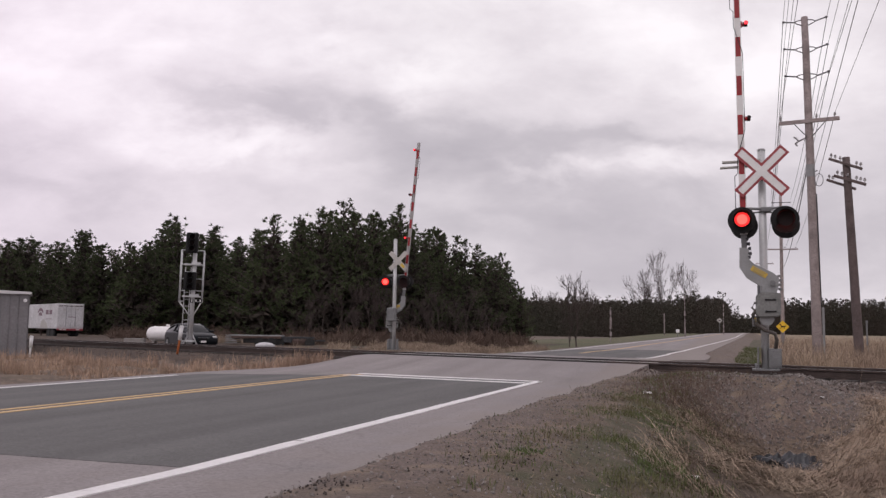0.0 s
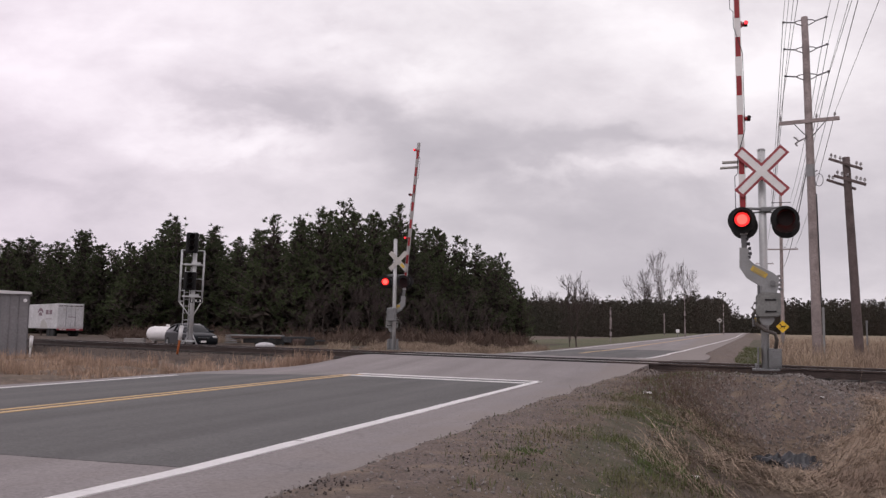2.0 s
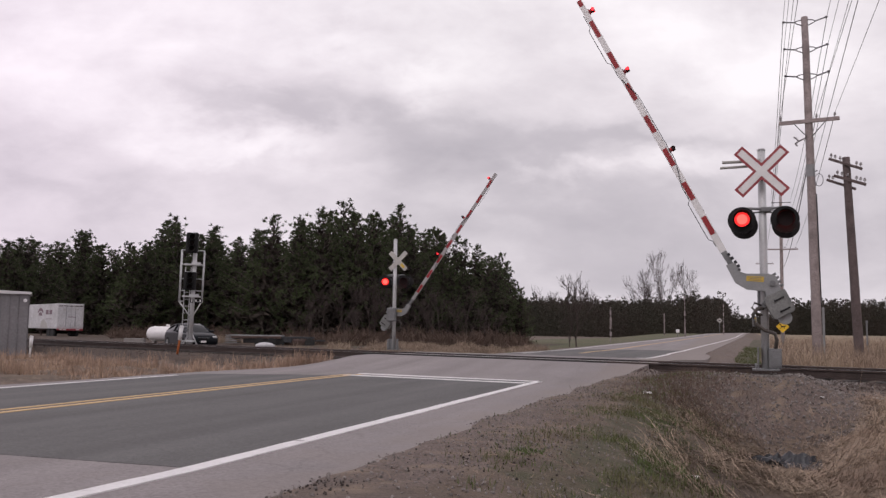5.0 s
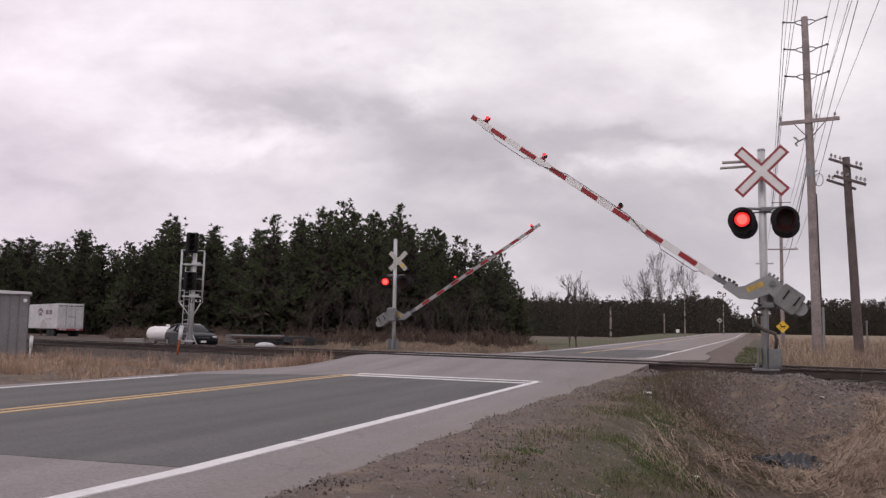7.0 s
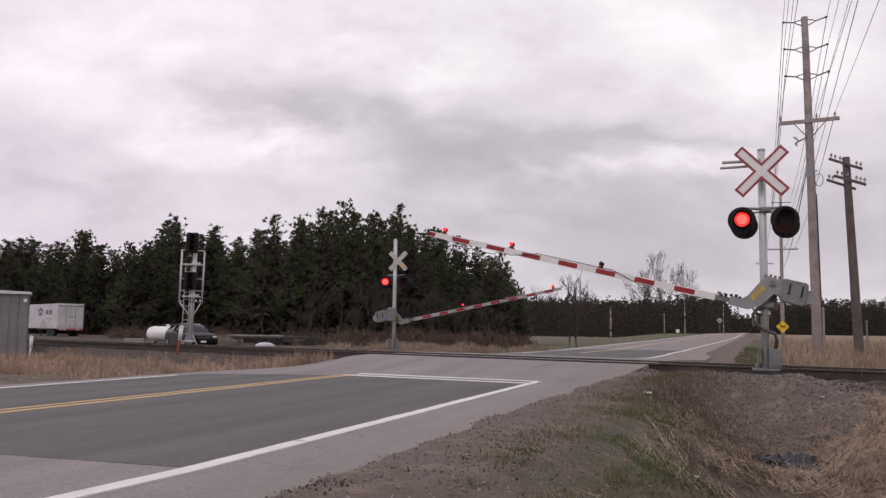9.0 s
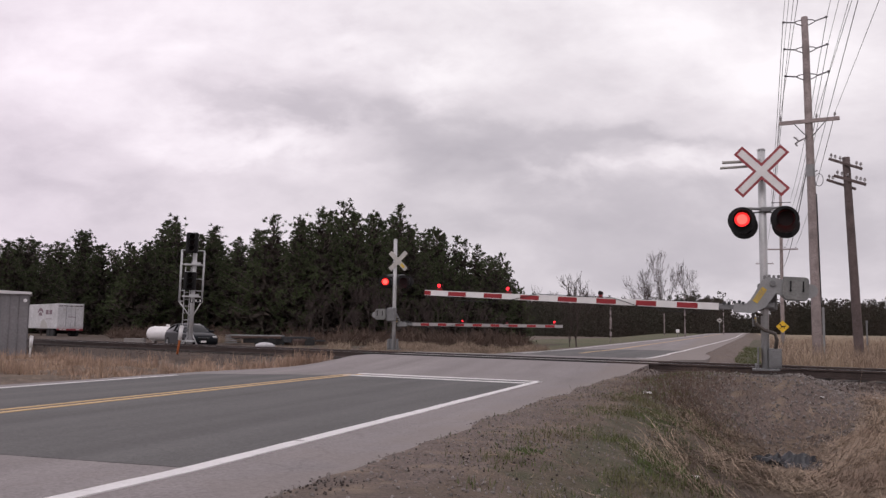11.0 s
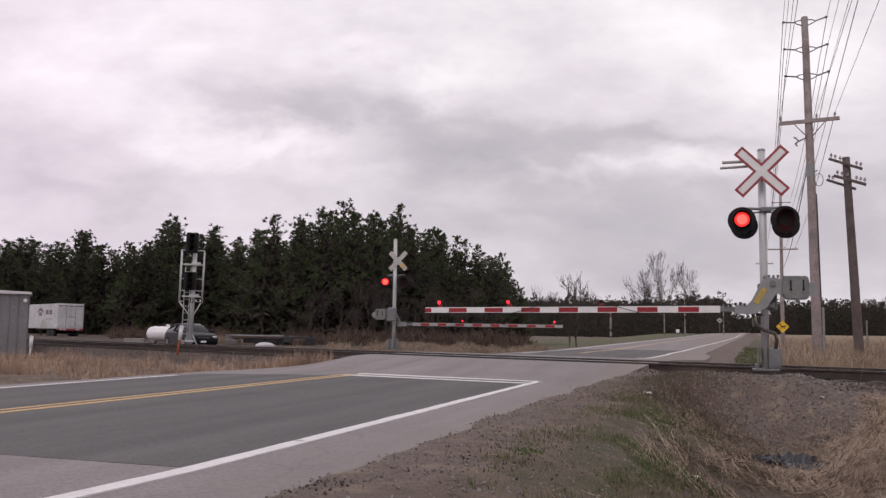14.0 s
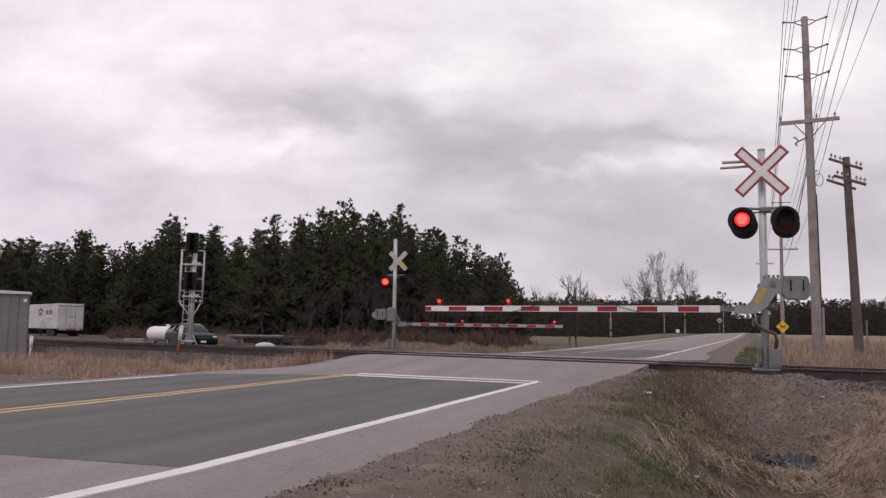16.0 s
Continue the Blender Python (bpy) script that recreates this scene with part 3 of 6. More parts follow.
def crossbuck(parent, at, facing, length=1.03, width=0.19, rim=0.040):
    """Two crossed blades: a red-edged plate, a white face and a bare back on each piece."""
    at_m = Matrix.Translation(at) @ pose(0, 0, 0, 0, 0, facing)
    half = (length - width) / 2
    pieces = [(45, 0.0, 0.0, length, length - 2 * rim, 0.0)]
    for sg in (-1, 1):
        cx = sg * (width / 2 + half / 2)
        pieces.append((-45, 0.0, cx, half, half - rim + 0.004, -sg * (rim / 2 + 0.002)))
    for ang, y, cx, ln, ln_face, shift in pieces:
        m = pose(0, y, 0, 0, ang, 0)
        bm = bmesh.new()
        add_box(bm, (cx, 0, 0), (ln, 0.006, width), m)
        plate = part("crossbuck_blade", bm, M["sign_red"], parent, "white crossing sign blade with a red border")
        plate.matrix_basis = at_m
        bm = bmesh.new()
        add_box(bm, (cx + shift, -0.0045, 0), (ln_face, 0.006, width - 2 * rim), m)
        part("white_face", bm, M["white"], plate)
        if not cx:
            bm = bmesh.new()
            add_box(bm, (0, -0.0075, 0), (width + 0.006, 0.004, width - 2 * rim), pose(0, y, 0, 0, -ang, 0))
            part("white_crossing", bm, M["white"], plate)
        bm = bmesh.new()
        add_box(bm, (cx, 0.0050, 0), (ln, 0.004, width), m)
        part("sign_back", bm, M["sign_back"], plate)


NEAR = Vector((0.70, 15.13, 0.26))
FAR = Vector((-10.62, 27.55, 0.17))
flash_left, flash_right = [], []


def build_signal(at, flip, label, top):
    """A crossing signal: mast on a concrete foot, crossbuck, two pairs of flashers. flip 1: turned to the other road side."""
    th = empty("crossing_signal", pose(at.x, at.y, at.z, 0, 0, 180 if flip else 0), label, "signal", "signals at the level crossing")
    bm = bmesh.new()
    add_box(bm, (0.02, 0, -0.24), (0.44, 0.40, 0.34), None, 0.02)
    part("foundation", bm, M["concrete"], th, "grey concrete foundation block")
    bm = bmesh.new()
    add_box(bm, (0.0, 0, 0.015), (0.42, 0.36, 0.03), None, 0.006)
    for dx in (-0.15, 0.15):
        for dy in (-0.13, 0.13):
            add_tube(bm, (dx, dy, 0.0), (dx, dy, 0.11), 0.014, 0.014, 8)
    part("base_plate", bm, M["galv_dark"], th)
    bm = bmesh.new()
    for dx in (-0.115, 0.15):
        add_box(bm, (dx, -0.03, 0.20), (0.018, 0.22, 0.36), None, 0.004)
    add_box(bm, (0.14, -0.06, 0.20), (0.20, 0.18, 0.32), None, 0.012)
    add_box(bm, (0.15, -0.155, 0.20), (0.15, 0.014, 0.26), None, 0.004)
    part("junction_box", bm, M["galv_dark"], th, "grey steel junction box at the mast's foot")
    bm = bmesh.new()
    add_tube(bm, (0, 0, 0.02), (0, 0, top), 0.064, 0.062, 20)
    add_tube(bm, (0, 0, top), (0, 0, top + 0.03), 0.072, 0.05, 20)
    part("mast", bm, M["alu"], th, "round silver-grey mast")
    # the cross-arm that carries the lamps
    zl = 2.345 if flip else 2.445
    bm = bmesh.new()
    add_path(bm, [(-0.34, -0.10, zl + 0.18), (-0.28, -0.10, zl + 0.225), (0, -0.09, zl + 0.21), (0.27, -0.10, zl + 0.225), (0.33, -0.10, zl + 0.18)], 0.022, 8)
    add_path(bm, [(-0.22, -0.02, zl + 0.15), (0.0, -0.05, zl + 0.17), (0.22, 0.1, zl + 0.17)], 0.014, 6)
    add_box(bm, (0.05, -0.03, zl + 0.20), (0.17, 0.17, 0.09), None, 0.02)
    part("lamp_crossarm", bm, M["galv_dark"], th, "grey pipe crossarm with a clamp")
    for k, dx in enumerate((-0.335, 0.325)):
        lst = (flash_left, flash_right)[k] if not flip else None
        flasher_head(th, (dx, -0.30, zl), 0, lst)
        lst2 = (flash_left, flash_right)[1 - k] if flip else None
        flasher_head(th, (dx + (0.05 if not flip else -0.06), 0.22, zl - 0.03), 201 if flip else 180, lst2)
    if flip:
        crossbuck(th, (-0.14, 0.085, 3.04), 0, 0.84, 0.155, 0.03)
    else:
        crossbuck(th, (-0.01, -0.235, 3.265), 0)
    for z in (2.98, 3.12) if flip else (3.15, 3.38):
        bm = bmesh.new()
        add_box(bm, (0, 0.0, z) if flip else (0, -0.15, z), (0.15, 0.15, 0.03) if flip else (0.05, 0.17, 0.03))
        part("sign_bracket", bm, M["galv_dark"], th)
    # the sign on the mast that is seen by its edge
    bm = bmesh.new()
    add_box(bm, (-0.325, -0.03, 3.475), (0.60, 0.11, 0.030), None, 0.003)
    add_box(bm, (-0.30, 0.02, 3.405), (0.54, 0.10, 0.026), pose(0, 0, 0, 0, -1.5, 0), 0.003)
    add_box(bm, (-0.05, 0.0, 3.43), (0.06, 0.16, 0.14), None, 0.006)
    if not flip:
        part("bracket_shelf", bm, M["sign_back"], th, "flat grey plates seen by their edge")
    else:
        bm.free()
    # the gate motor, bolted to the mast, and its cables
    bm = bmesh.new()
    add_box(bm, (0.05, 0.12, 1.20), (0.30, 0.22, 0.46), None, 0.03)
    add_box(bm, (0.05, 0.0, 1.06), (0.20, 0.26, 0.10), None, 0.02)
    add_tube(bm, (0.12, -0.26, 1.415), (0.12, 0.12, 1.415), 0.045, 0.045, 16)
    part("gate_motor", bm, M["galv_dark"], th, "grey gate motor housing")
    bm = bmesh.new()
    add_path(bm, [(-0.02, -0.10, 1.02), (-0.12, -0.14, 1.00), (-0.19, -0.15, 0.90), (-0.16, -0.16, 0.76), (-0.02, -0.17, 0.66), (0.14, -0.17, 0.60), (0.17, -0.15, 0.50), (0.15, -0.12, 0.36)], 0.031, 8)
    add_path(bm, [(-0.05, -0.08, 1.06), (-0.16, -0.12, 1.10), (-0.2, -0.13, 1.02), (-0.12, -0.13, 0.93), (-0.04, -0.1, 0.9)], 0.018, 6)
    part("conduit", bm, M["conduit"], th, "looped grey-brown flexible conduit")
    if not flip:
        bm = bmesh.new()
        add_box(bm, (-0.16, -0.10, 0.80), (0.07, 0.05, 0.17), None, 0.01)
        part("terminal_box", bm, M["galv"], th)
        for z in (0.75, 0.80, 0.85):
            bm = bmesh.new()
            add_box(bm, (-0.155, -0.127, z), (0.04, 0.004, 0.022))
            part("label", bm, M["label"], th, "small yellow label")
    return th


near_signal = build_signal(NEAR, False, "silver crossing mast with red and white crossbuck and red flashers", 3.66)
far_signal = build_signal(FAR, True, "crossing mast beyond the track with its sign seen from behind", 3.78)
bm = bmesh.new()
add_box(bm, (0, 0, 0), (0.17, 0.004, 0.10), Matrix.Translation((-0.31, 0.096, 2.87)) @ pose(0, 0, 0, 0, -45, 0))
far_label = part("notice", bm, M["label"], far_signal, "small yellow notice on the sign's back")
far_label.matrix_basis = pose(0, 0, 0)


def gate(at, flip, length, drop, label, lights, root, first_w, stripe, paint):
    """A gate: striped arm, bracket and counterweight that turn about the shaft. In its own space the arm runs to -x when it lies level."""
    th = empty("barrier_gate", Matrix.Translation(at), label, "gate", "gates at the level crossing")
    sx = -1 if not flip else 1
    # bracket plates
    out = [(0.045, 0.09), (-0.09, 0.10), (-0.17, 0.02), (-0.33, -0.28), (-0.40, -drop + 0.07), (-0.58, -drop + 0.075), (-0.60, -drop - 0.075), (-0.28, -drop - 0.085), (-0.10, -drop + 0.02), (0.06, -0.16), (0.17, -0.20), (0.19, 0.05)]
    for y in (-0.055, 0.03):
        bm = bmesh.new()
        add_prism(bm, [(x * -sx, z) for x, z in out], y, y + 0.02)
        part("bracket_plate", bm, M["galv"], th, "grey cast arm bracket")
    bm = bmesh.new()
    add_tube(bm, (0, -0.085, 0), (0, 0.07, 0), 0.035, 0.035, 12)
    add_tube(bm, (0, -0.10, 0), (0, -0.085, 0), 0.02, 0.02, 6)
    for x, z in ((-0.05, 0.115), (-0.12, 0.10), (0.09, 0.115), (0.02, 0.11)):
        add_box(bm, (x * -sx, -0.0, z), (0.04, 0.1, 0.05), None, 0.006)
    part("shaft_hub", bm, M["galv_dark"], th)
    bm = bmesh.new()
    m = pose(-0.19 * -sx, -0.06, -0.20, 0, -58 * -sx, 0)
    add_box(bm, (0, 0, 0), (0.27, 0.006, 0.085), m)
    lab = part("warning_label", bm, M["label"], th, "yellow warning label with rows of small writing")
    for k in range(3):
        bm = bmesh.new()
        add_box(bm, (0.0, -0.0045, -0.024 + 0.024 * k), (0.21 - 0.04 * (k % 2), 0.003, 0.008), m)
        part("writing_bar", bm, M["galv_dark"], lab)
    # counterweight
    cw = [(0.16, 0.115), (0.51, 0.11), (0.545, 0.07), (0.545, -0.22), (0.51, -0.265), (0.20, -0.26), (0.14, -0.18)]
    bm = bmesh.new()
    add_prism(bm, [(x * -sx, z) for x, z in cw], -0.13, 0.13)
    bmesh.ops.bevel(bm, geom=list(bm.edges), offset=0.012, segments=2, affect="EDGES")
    w = part("counterweight", bm, M["cast"], th, "grey block counterweight with two bolts")
    for x in (0.27, 0.46):
        bm = bmesh.new()
        add_box(bm, (x * -sx, -0.138, -0.03), (0.024, 0.02, 0.15), None, 0.004)
        add_tube(bm, (x * -sx, -0.128, -0.11), (x * -sx, -0.16, -0.11), 0.018, 0.018, 8)
        part("bolt_slot", bm, M["black"], w)
    bm = bmesh.new()
    add_tube(bm, (0.575 * -sx, -0.05, -0.10), (0.575 * -sx, 0.05, -0.10), 0.11, 0.11, 20)
    part("end_weight", bm, M["galv"], th)
    # clamps at the arm's root
    bm = bmesh.new()
    add_box(bm, (-0.66 * -sx, -0.0, -drop), (0.30, 0.07, 0.085), None, 0.008)
    part("root_channel", bm, M["galv_dark"], th, "dark steel root channel")
    bm = bmesh.new()
    for x, z, s in ((-0.50, 0.09, 0.05), (-0.58, 0.085, 0.04), (-0.66, 0.065, 0.05), (-0.44, 0.08, 0.03), (-0.74, 0.055, 0.03)):
        add_box(bm, (x * -sx, -0.01, -drop + z), (0.05, 0.09, s), None, 0.006)
        add_tube(bm, (x * -sx, -0.07, -drop + z - 0.02), (x * -sx, 0.05, -drop + z - 0.02), 0.012, 0.012, 6)
    part("shear_bolts", bm, M["plant"], th)
    # the striped arm, piece by piece
    n_ = 0
    bm = bmesh.new()
    add_box(bm, ((root - 0.06) * sx, 0, -drop), (0.17, 0.045, 0.095), None, 0.006)
    part("arm_sleeve", bm, M["galv_dark"], th)
    x = root
    first = True
    while x < length - 0.01:
        w_ = first_w if first else stripe
        x1 = min(length, x + w_)
        r0, r1 = 0.058 - 0.010 * x / length, 0.058 - 0.010 * x1 / length
        red = n_ % 2 == 1
        bm = bmesh.new()
        add_prism(bm, [(sx * x, -drop - r0), (sx * x1, -drop - r1), (sx * x1, -drop + r1), (sx * x, -drop + r0)], -0.026, 0.026)
        part("arm_stripe", bm, paint, th)
        if red:
            for y in (-0.0295, 0.0265):
                bm = bmesh.new()
                add_prism(bm, [(sx * x, -drop - r0 * 0.82), (sx * x1, -drop - r1 * 0.82), (sx * x1, -drop + r1 * 0.72), (sx * x, -drop + r0 * 0.72)], y, y + 0.003)
                part("red_stripe", bm, M["red"], th)
        x, first = x1, False
        n_ += 1
    # lamps on the arm
    made = []
    for k, lx in enumerate(lights):
        bm = bmesh.new()
        add_tube(bm, (0, 0, -0.05), (0, 0, 0.01), 0.035, 0.04, 10)
        add_box(bm, (0, 0, -0.045), (0.10, 0.05, 0.02))
        hs = part("arm_lamp", bm, M["sign_red"] if k else M["red"], th, "small red lamp on the gate arm")
        hs.matrix_basis = pose(sx * lx, 0, -drop + 0.105)
        bm = bmesh.new()
        for zc, hh in ((0.03, 0.05),):
            add_tube(bm, (0, 0, zc - hh / 2), (0, 0, zc + hh / 2), 0.048, 0.040, 14)
        part("lens_shell", bm, M["lens_dark"], hs)
        made.append(hs)
        if k == 0:
            for y in (-0.056, 0.056):
                bm = bmesh.new()
                disc(bm, (0, y, 0.03), 0.031, 0.012, 16)
                part("steady_lens", bm, M["lamp_arm"], hs, "steadily lit red lens")
        else:
            ins = []
            ins.append(lamp_insert(hs, (0, -0.084, 0.03), 0.030, M["lamp_arm"], "lamp_insert", 0.012))
            made[-1] = (hs, ins[0])
    # the lamp cable, looped along the arm
    bm = bmesh.new()
    pts = []
    n_c = 90
    for i in range(n_c + 1):
        q = 0.95 + (length - 1.25) * i / n_c
        wave = math.sin(q * 1.75 + 2.2)
        pts.append((sx * q, -0.04, -drop + 0.066 * (1 if wave > 0 else -1) * min(1, abs(wave) * 2.5) - (0.05 if wave < -0.8 else 0)))
    add_path(bm, pts, 0.006, 5)
    part("lamp_cable", bm, M["cable"], th, "thin black cable looped along the arm")
    return th, made


GATE_AT = Vector((0.82, 14.98, 1.675))
FGATE_AT = Vector((-10.80, 27.72, 1.46))
near_gate, near_lamps = gate(GATE_AT, False, 5.98, 0.415, "red and white striped level crossing gate arm with lamps", (5.70, 4.40, 2.77), 0.82, 0.336, 0.336, M["white"])
far_gate, far_lamps = gate(FGATE_AT, True, 5.95, 0.40, "red and white striped gate arm on the far side", (5.69, 4.11, 2.60), 0.80, 0.302, 0.3060, M["far_arm_grey"])


# ---- poles and wires ----
def pole(name, base, top, r0, r1, material, label, category="pole", group=""):
    th = empty(name, Matrix.Translation(base), label, category, group)
    d = Vector(top) - Vector(base)
    bm = bmesh.new()
    pts = [d * (i / 10) + Vector((0.03 * noise.noise(Vector((i, base[0], 1))), 0, -0.3 if i == 0 else 0)) for i in range(11)]
    add_path(bm, pts, [r0 + (r1 - r0) * i / 10 for i in range(11)], 16)
    part("shaft", bm, material, th)
    return th, d


def crossarm(th, at, half, yaw, size=0.11, material=None, pins=(), droop=0.0):
    bm = bmesh.new()
    m = Matrix.Translation(at) @ pose(0, 0, 0, 0, droop, yaw)
    add_box(bm, (0, -0.16, 0), (2 * half, 0.09, size), m, 0.008)
    arm = part("crossarm", bm, material or M["pole"], th)
    for p in pins:
        bm = bmesh.new()
        q = m @ Vector((p, -0.16, size / 2))
        add_tube(bm, q, q + Vector((0, 0, 0.09)), 0.014, 0.014, 6)
        add_tube(bm, q + Vector((0, 0, 0.08)), q + Vector((0, 0, 0.13)), 0.055, 0.05, 10)
        add_tube(bm, q + Vector((0, 0, 0.14)), q + Vector((0, 0, 0.19)), 0.045, 0.03, 10)
        part("insulator", bm, M["insul"], arm)
    return arm


BIG0, BIG1 = Vector((3.77, 38.2, -0.30)), Vector((3.60, 38.2, 14.28))
big, bd = pole("utility_pole", BIG0, BIG1, 0.20, 0.135, M["pole"], "tall grey wooden utility pole with crossarm and standoff brackets", "pole", "roadside utility poles")
crossarm(big, bd * 0.690, 1.17, 0, 0.16, M["pole"], (-1.1, 0.3, 1.0), -2.5)
bm = bmesh.new()
for sg in (-1, 1):
    add_tube(bm, bd * 0.690 + Vector((sg * 0.62, -0.18, -0.05)), bd * 0.645 + Vector((sg * 0.1, -0.14, 0)), 0.02, 0.02, 6)
part("crossarm_brace", bm, M["galv_dark"], big)
for k, f in enumerate((0.984, 0.903, 0.823)):
    c0 = bd * f
    for sg in (-1, 1):
        bm = bmesh.new()
        e = c0 + Vector((sg * 0.80, -0.1, 0.05 if sg < 0 else 0.12))
        kn = c0 + Vector((sg * 0.42, -0.1, 0.0))
        add_path(bm, [c0 + Vector((sg * 0.12, -0.05, 0.10)), c0 + Vector((sg * 0.3, -0.1, 0.06)), kn], 0.022, 6)
        add_path(bm, [c0 + Vector((sg * 0.12, -0.05, -0.14)), c0 + Vector((sg * 0.3, -0.1, -0.08)), kn], 0.022, 6)
        add_tube(bm, kn, e, 0.03, 0.03, 8)
        add_tube(bm, e, e + Vector((sg * 0.08, 0, 0.03)), 0.055, 0.045, 10)
        part("standoff_insulator", bm, M["wire"], big, "dark standoff insulator bracket")
bm = bmesh.new()
loop = [bd * 0.52 + Vector((0.30 + 0.16 * math.cos(a), -0.1, 0.26 * math.sin(a))) for a in np.linspace(0, 2 * math.pi, 17)]
add_path(bm, loop, 0.014, 5)
add_path(bm, [bd * 0.545 + Vector((0.15, -0.05, 0)), bd * 0.545 + Vector((0.26, -0.1, 0.02))], 0.02, 5)
part("cable_coil", bm, M["wire"], big, "coil of spare cable hung on the pole")
bm = bmesh.new()
add_path(bm, [bd * f + Vector((0.205 - 0.05 * f, -0.03, 0)) for f in np.linspace(0.16, 0.48, 6)], 0.035, 6)
part("riser_cable", bm, M["cable"], big, "black riser cable down the pole")
bm = bmesh.new()
add_box(bm, bd * 0.08 + Vector((0.25, -0.02, 0)), (0.09, 0.07, 2.3), None, 0.01)
part("cable_guard", bm, M["galv"], big, "grey steel cable guard")
bm = bmesh.new()
for a, b in (((-0.16, 0.10), (-0.42, -0.02)), ((-0.42, -0.02), (-0.52, 0.12)), ((-0.42, -0.02), (-0.56, -0.12)), ((-0.56, -0.12), (-0.46, -0.22)), ((-0.52, 0.12), (-0.62, 0.16))):
    add_tube(bm, bd * 0.635 + Vector((a[0], -0.1, a[1])), bd * 0.635 + Vector((b[0], -0.1, b[1])), 0.036, 0.036, 6)
part("cutout_switch", bm, M["insul"], big, "small cut-out switch on a bracket")
bm = bmesh.new()
add_tube(bm, bd * 0.53, bd * 0.565, 0.178, 0.176, 16, False)
part("pole_band", bm, M["galv"], big, "pale steel band round the pole")

P2B, P2T = Vector((5.7, 89.0, 0.0)), Vector((5.79, 89.0, 14.5))
p2, d2 = pole("utility_pole", P2B, P2T, 0.19, 0.13, M["pole"], "grey wooden utility pole farther along the road", "pole", "roadside utility poles")
crossarm(p2, d2 * 0.635, 1.5, 3, 0.13, M["pole"], (-1.3, 0.3, 1.3))
for f in (0.95, 0.9, 0.85):
    crossarm(p2, d2 * f, 0.9, 3, 0.07, M["wire"], ())
P3B, P3T = Vector((6.6, 140.0, 0.8)), Vector((6.6, 140.0, 14.6))
p3, d3 = pole("utility_pole", P3B, P3T, 0.19, 0.13, M["pole"], "distant wooden utility pole along the road", "pole", "roadside utility poles")
crossarm(p3, d3 * 0.80, 1.3, 3, 0.12, M["pole"], (-1.1, 1.1))

OLD0, OLD1 = Vector((5.08, 36.5, -0.30)), Vector((4.81, 36.5, 7.86))
old, od = pole("telegraph_pole", OLD0, OLD1, 0.185, 0.14, M["pole_dark"], "dark leaning telegraph pole with three short crossarms", "pole")
crossarm(old, od * 0.965, 0.66, -20, 0.10, M["pole_dark"], (-0.58, -0.42, -0.22, 0.42, 0.58), 24)
crossarm(old, od * 0.885 + Vector((0.12, 0, 0)), 0.62, -20, 0.11, M["pole_dark"], (-0.5, -0.32, -0.1, 0.24, 0.40, 0.55), 22)
crossarm(old, od * 0.872 + Vector((-0.16, 0.3, 0)), 0.58, -20, 0.10, M["pole_dark"], (-0.5, -0.35), 24)


def wire(a, b, sag, r=0.009, label="overhead wire"):
    a, b = Vector(a), Vector(b)
    bm = bmesh.new()
    pts = []
    for i in range(25):
        t = i / 24
        p = a.lerp(b, t)
        p.z -= sag * 4 * t * (1 - t)
        pts.append(p)
    add_path(bm, pts, r, 4)
    ob = part("overhead_wire", bm, M["wire"])
    return tagged(ob, "thin dark overhead wire between the utility poles", "wire", "overhead wires")


BACK = Vector((-1.3, -14.0, 0))       # the next pole, behind the camera
for f in (0.984, 0.903, 0.823):
    for sg in (-1, 1):
        e = BIG0 + bd * f + Vector((sg * 0.86, -0.1, 0.07 if sg < 0 else 0.15))
        wire(e, BACK + Vector((3.0 + sg * 0.86, 0, e.z)), 0.06)
        wire(e, P2B + d2 * (f - 0.02) + Vector((sg * 0.9, 0, 0.1)), 0.7, 0.014)
for dx in (-1.1, 0.3, 1.0):
    e = BIG0 + bd * 0.690 + Vector((dx, -0.2, 0.3))
    wire(e, BACK + Vector((3.45 + dx, 0, e.z)), 0.06)
    wire(e, P2B + d2 * 0.63 + Vector((dx * 1.2, 0, 0.2)), 0.6, 0.014)
e = BIG0 + bd * 0.55 + Vector((0.1, -0.1, 0))
wire(e, BACK + Vector((2.4, 0, e.z)), 0.06, 0.009)
wire(BIG0 + bd * 0.55 + Vector((-0.15, 0, 0)), P2B + d2 * 0.5, 0.8, 0.022)

for (bx, by, bz, h, nm) in ((-9.7, 81.0, 0.0, 3.3, "marker_post"), (-4.7, 125.0, 0.8, 5.5, "roadside_pole"), (0.6, 170.0, 1.2, 5.5, "roadside_pole"), (-9.0, 150.0, 1.0, 3.4, "roadside_pole")):
    q, _ = pole(nm, Vector((bx, by, bz)), Vector((bx, by, bz + h)), 0.10, 0.08, M["pole"], "pale distant wooden post beside the road", "pole", "posts beside the far road")


# ---- trees ----
def tuft_arrays(vs, fs, p, size, count, rng, up=0.35, thin=(0.07, 0.15)):
    """A clump of needle sprays: small crossed blades round a point."""
    for _ in range(count):
        d = Vector((rng.gauss(0, 1), rng.gauss(0, 1), rng.gauss(0, 1) + up)).normalized()
        s = d.cross(Vector((rng.gauss(0, 1), rng.gauss(0, 1), rng.gauss(0, 1)))).normalized()
        a = p + d * size * rng.uniform(-0.1, 0.25)
        e = p + d * size * rng.uniform(0.6, 1.3)
        w = size * rng.uniform(*thin)
        k = len(vs)
        vs += [a + s * w, a - s * w, e]
        fs.append((k, k + 1, k + 2))


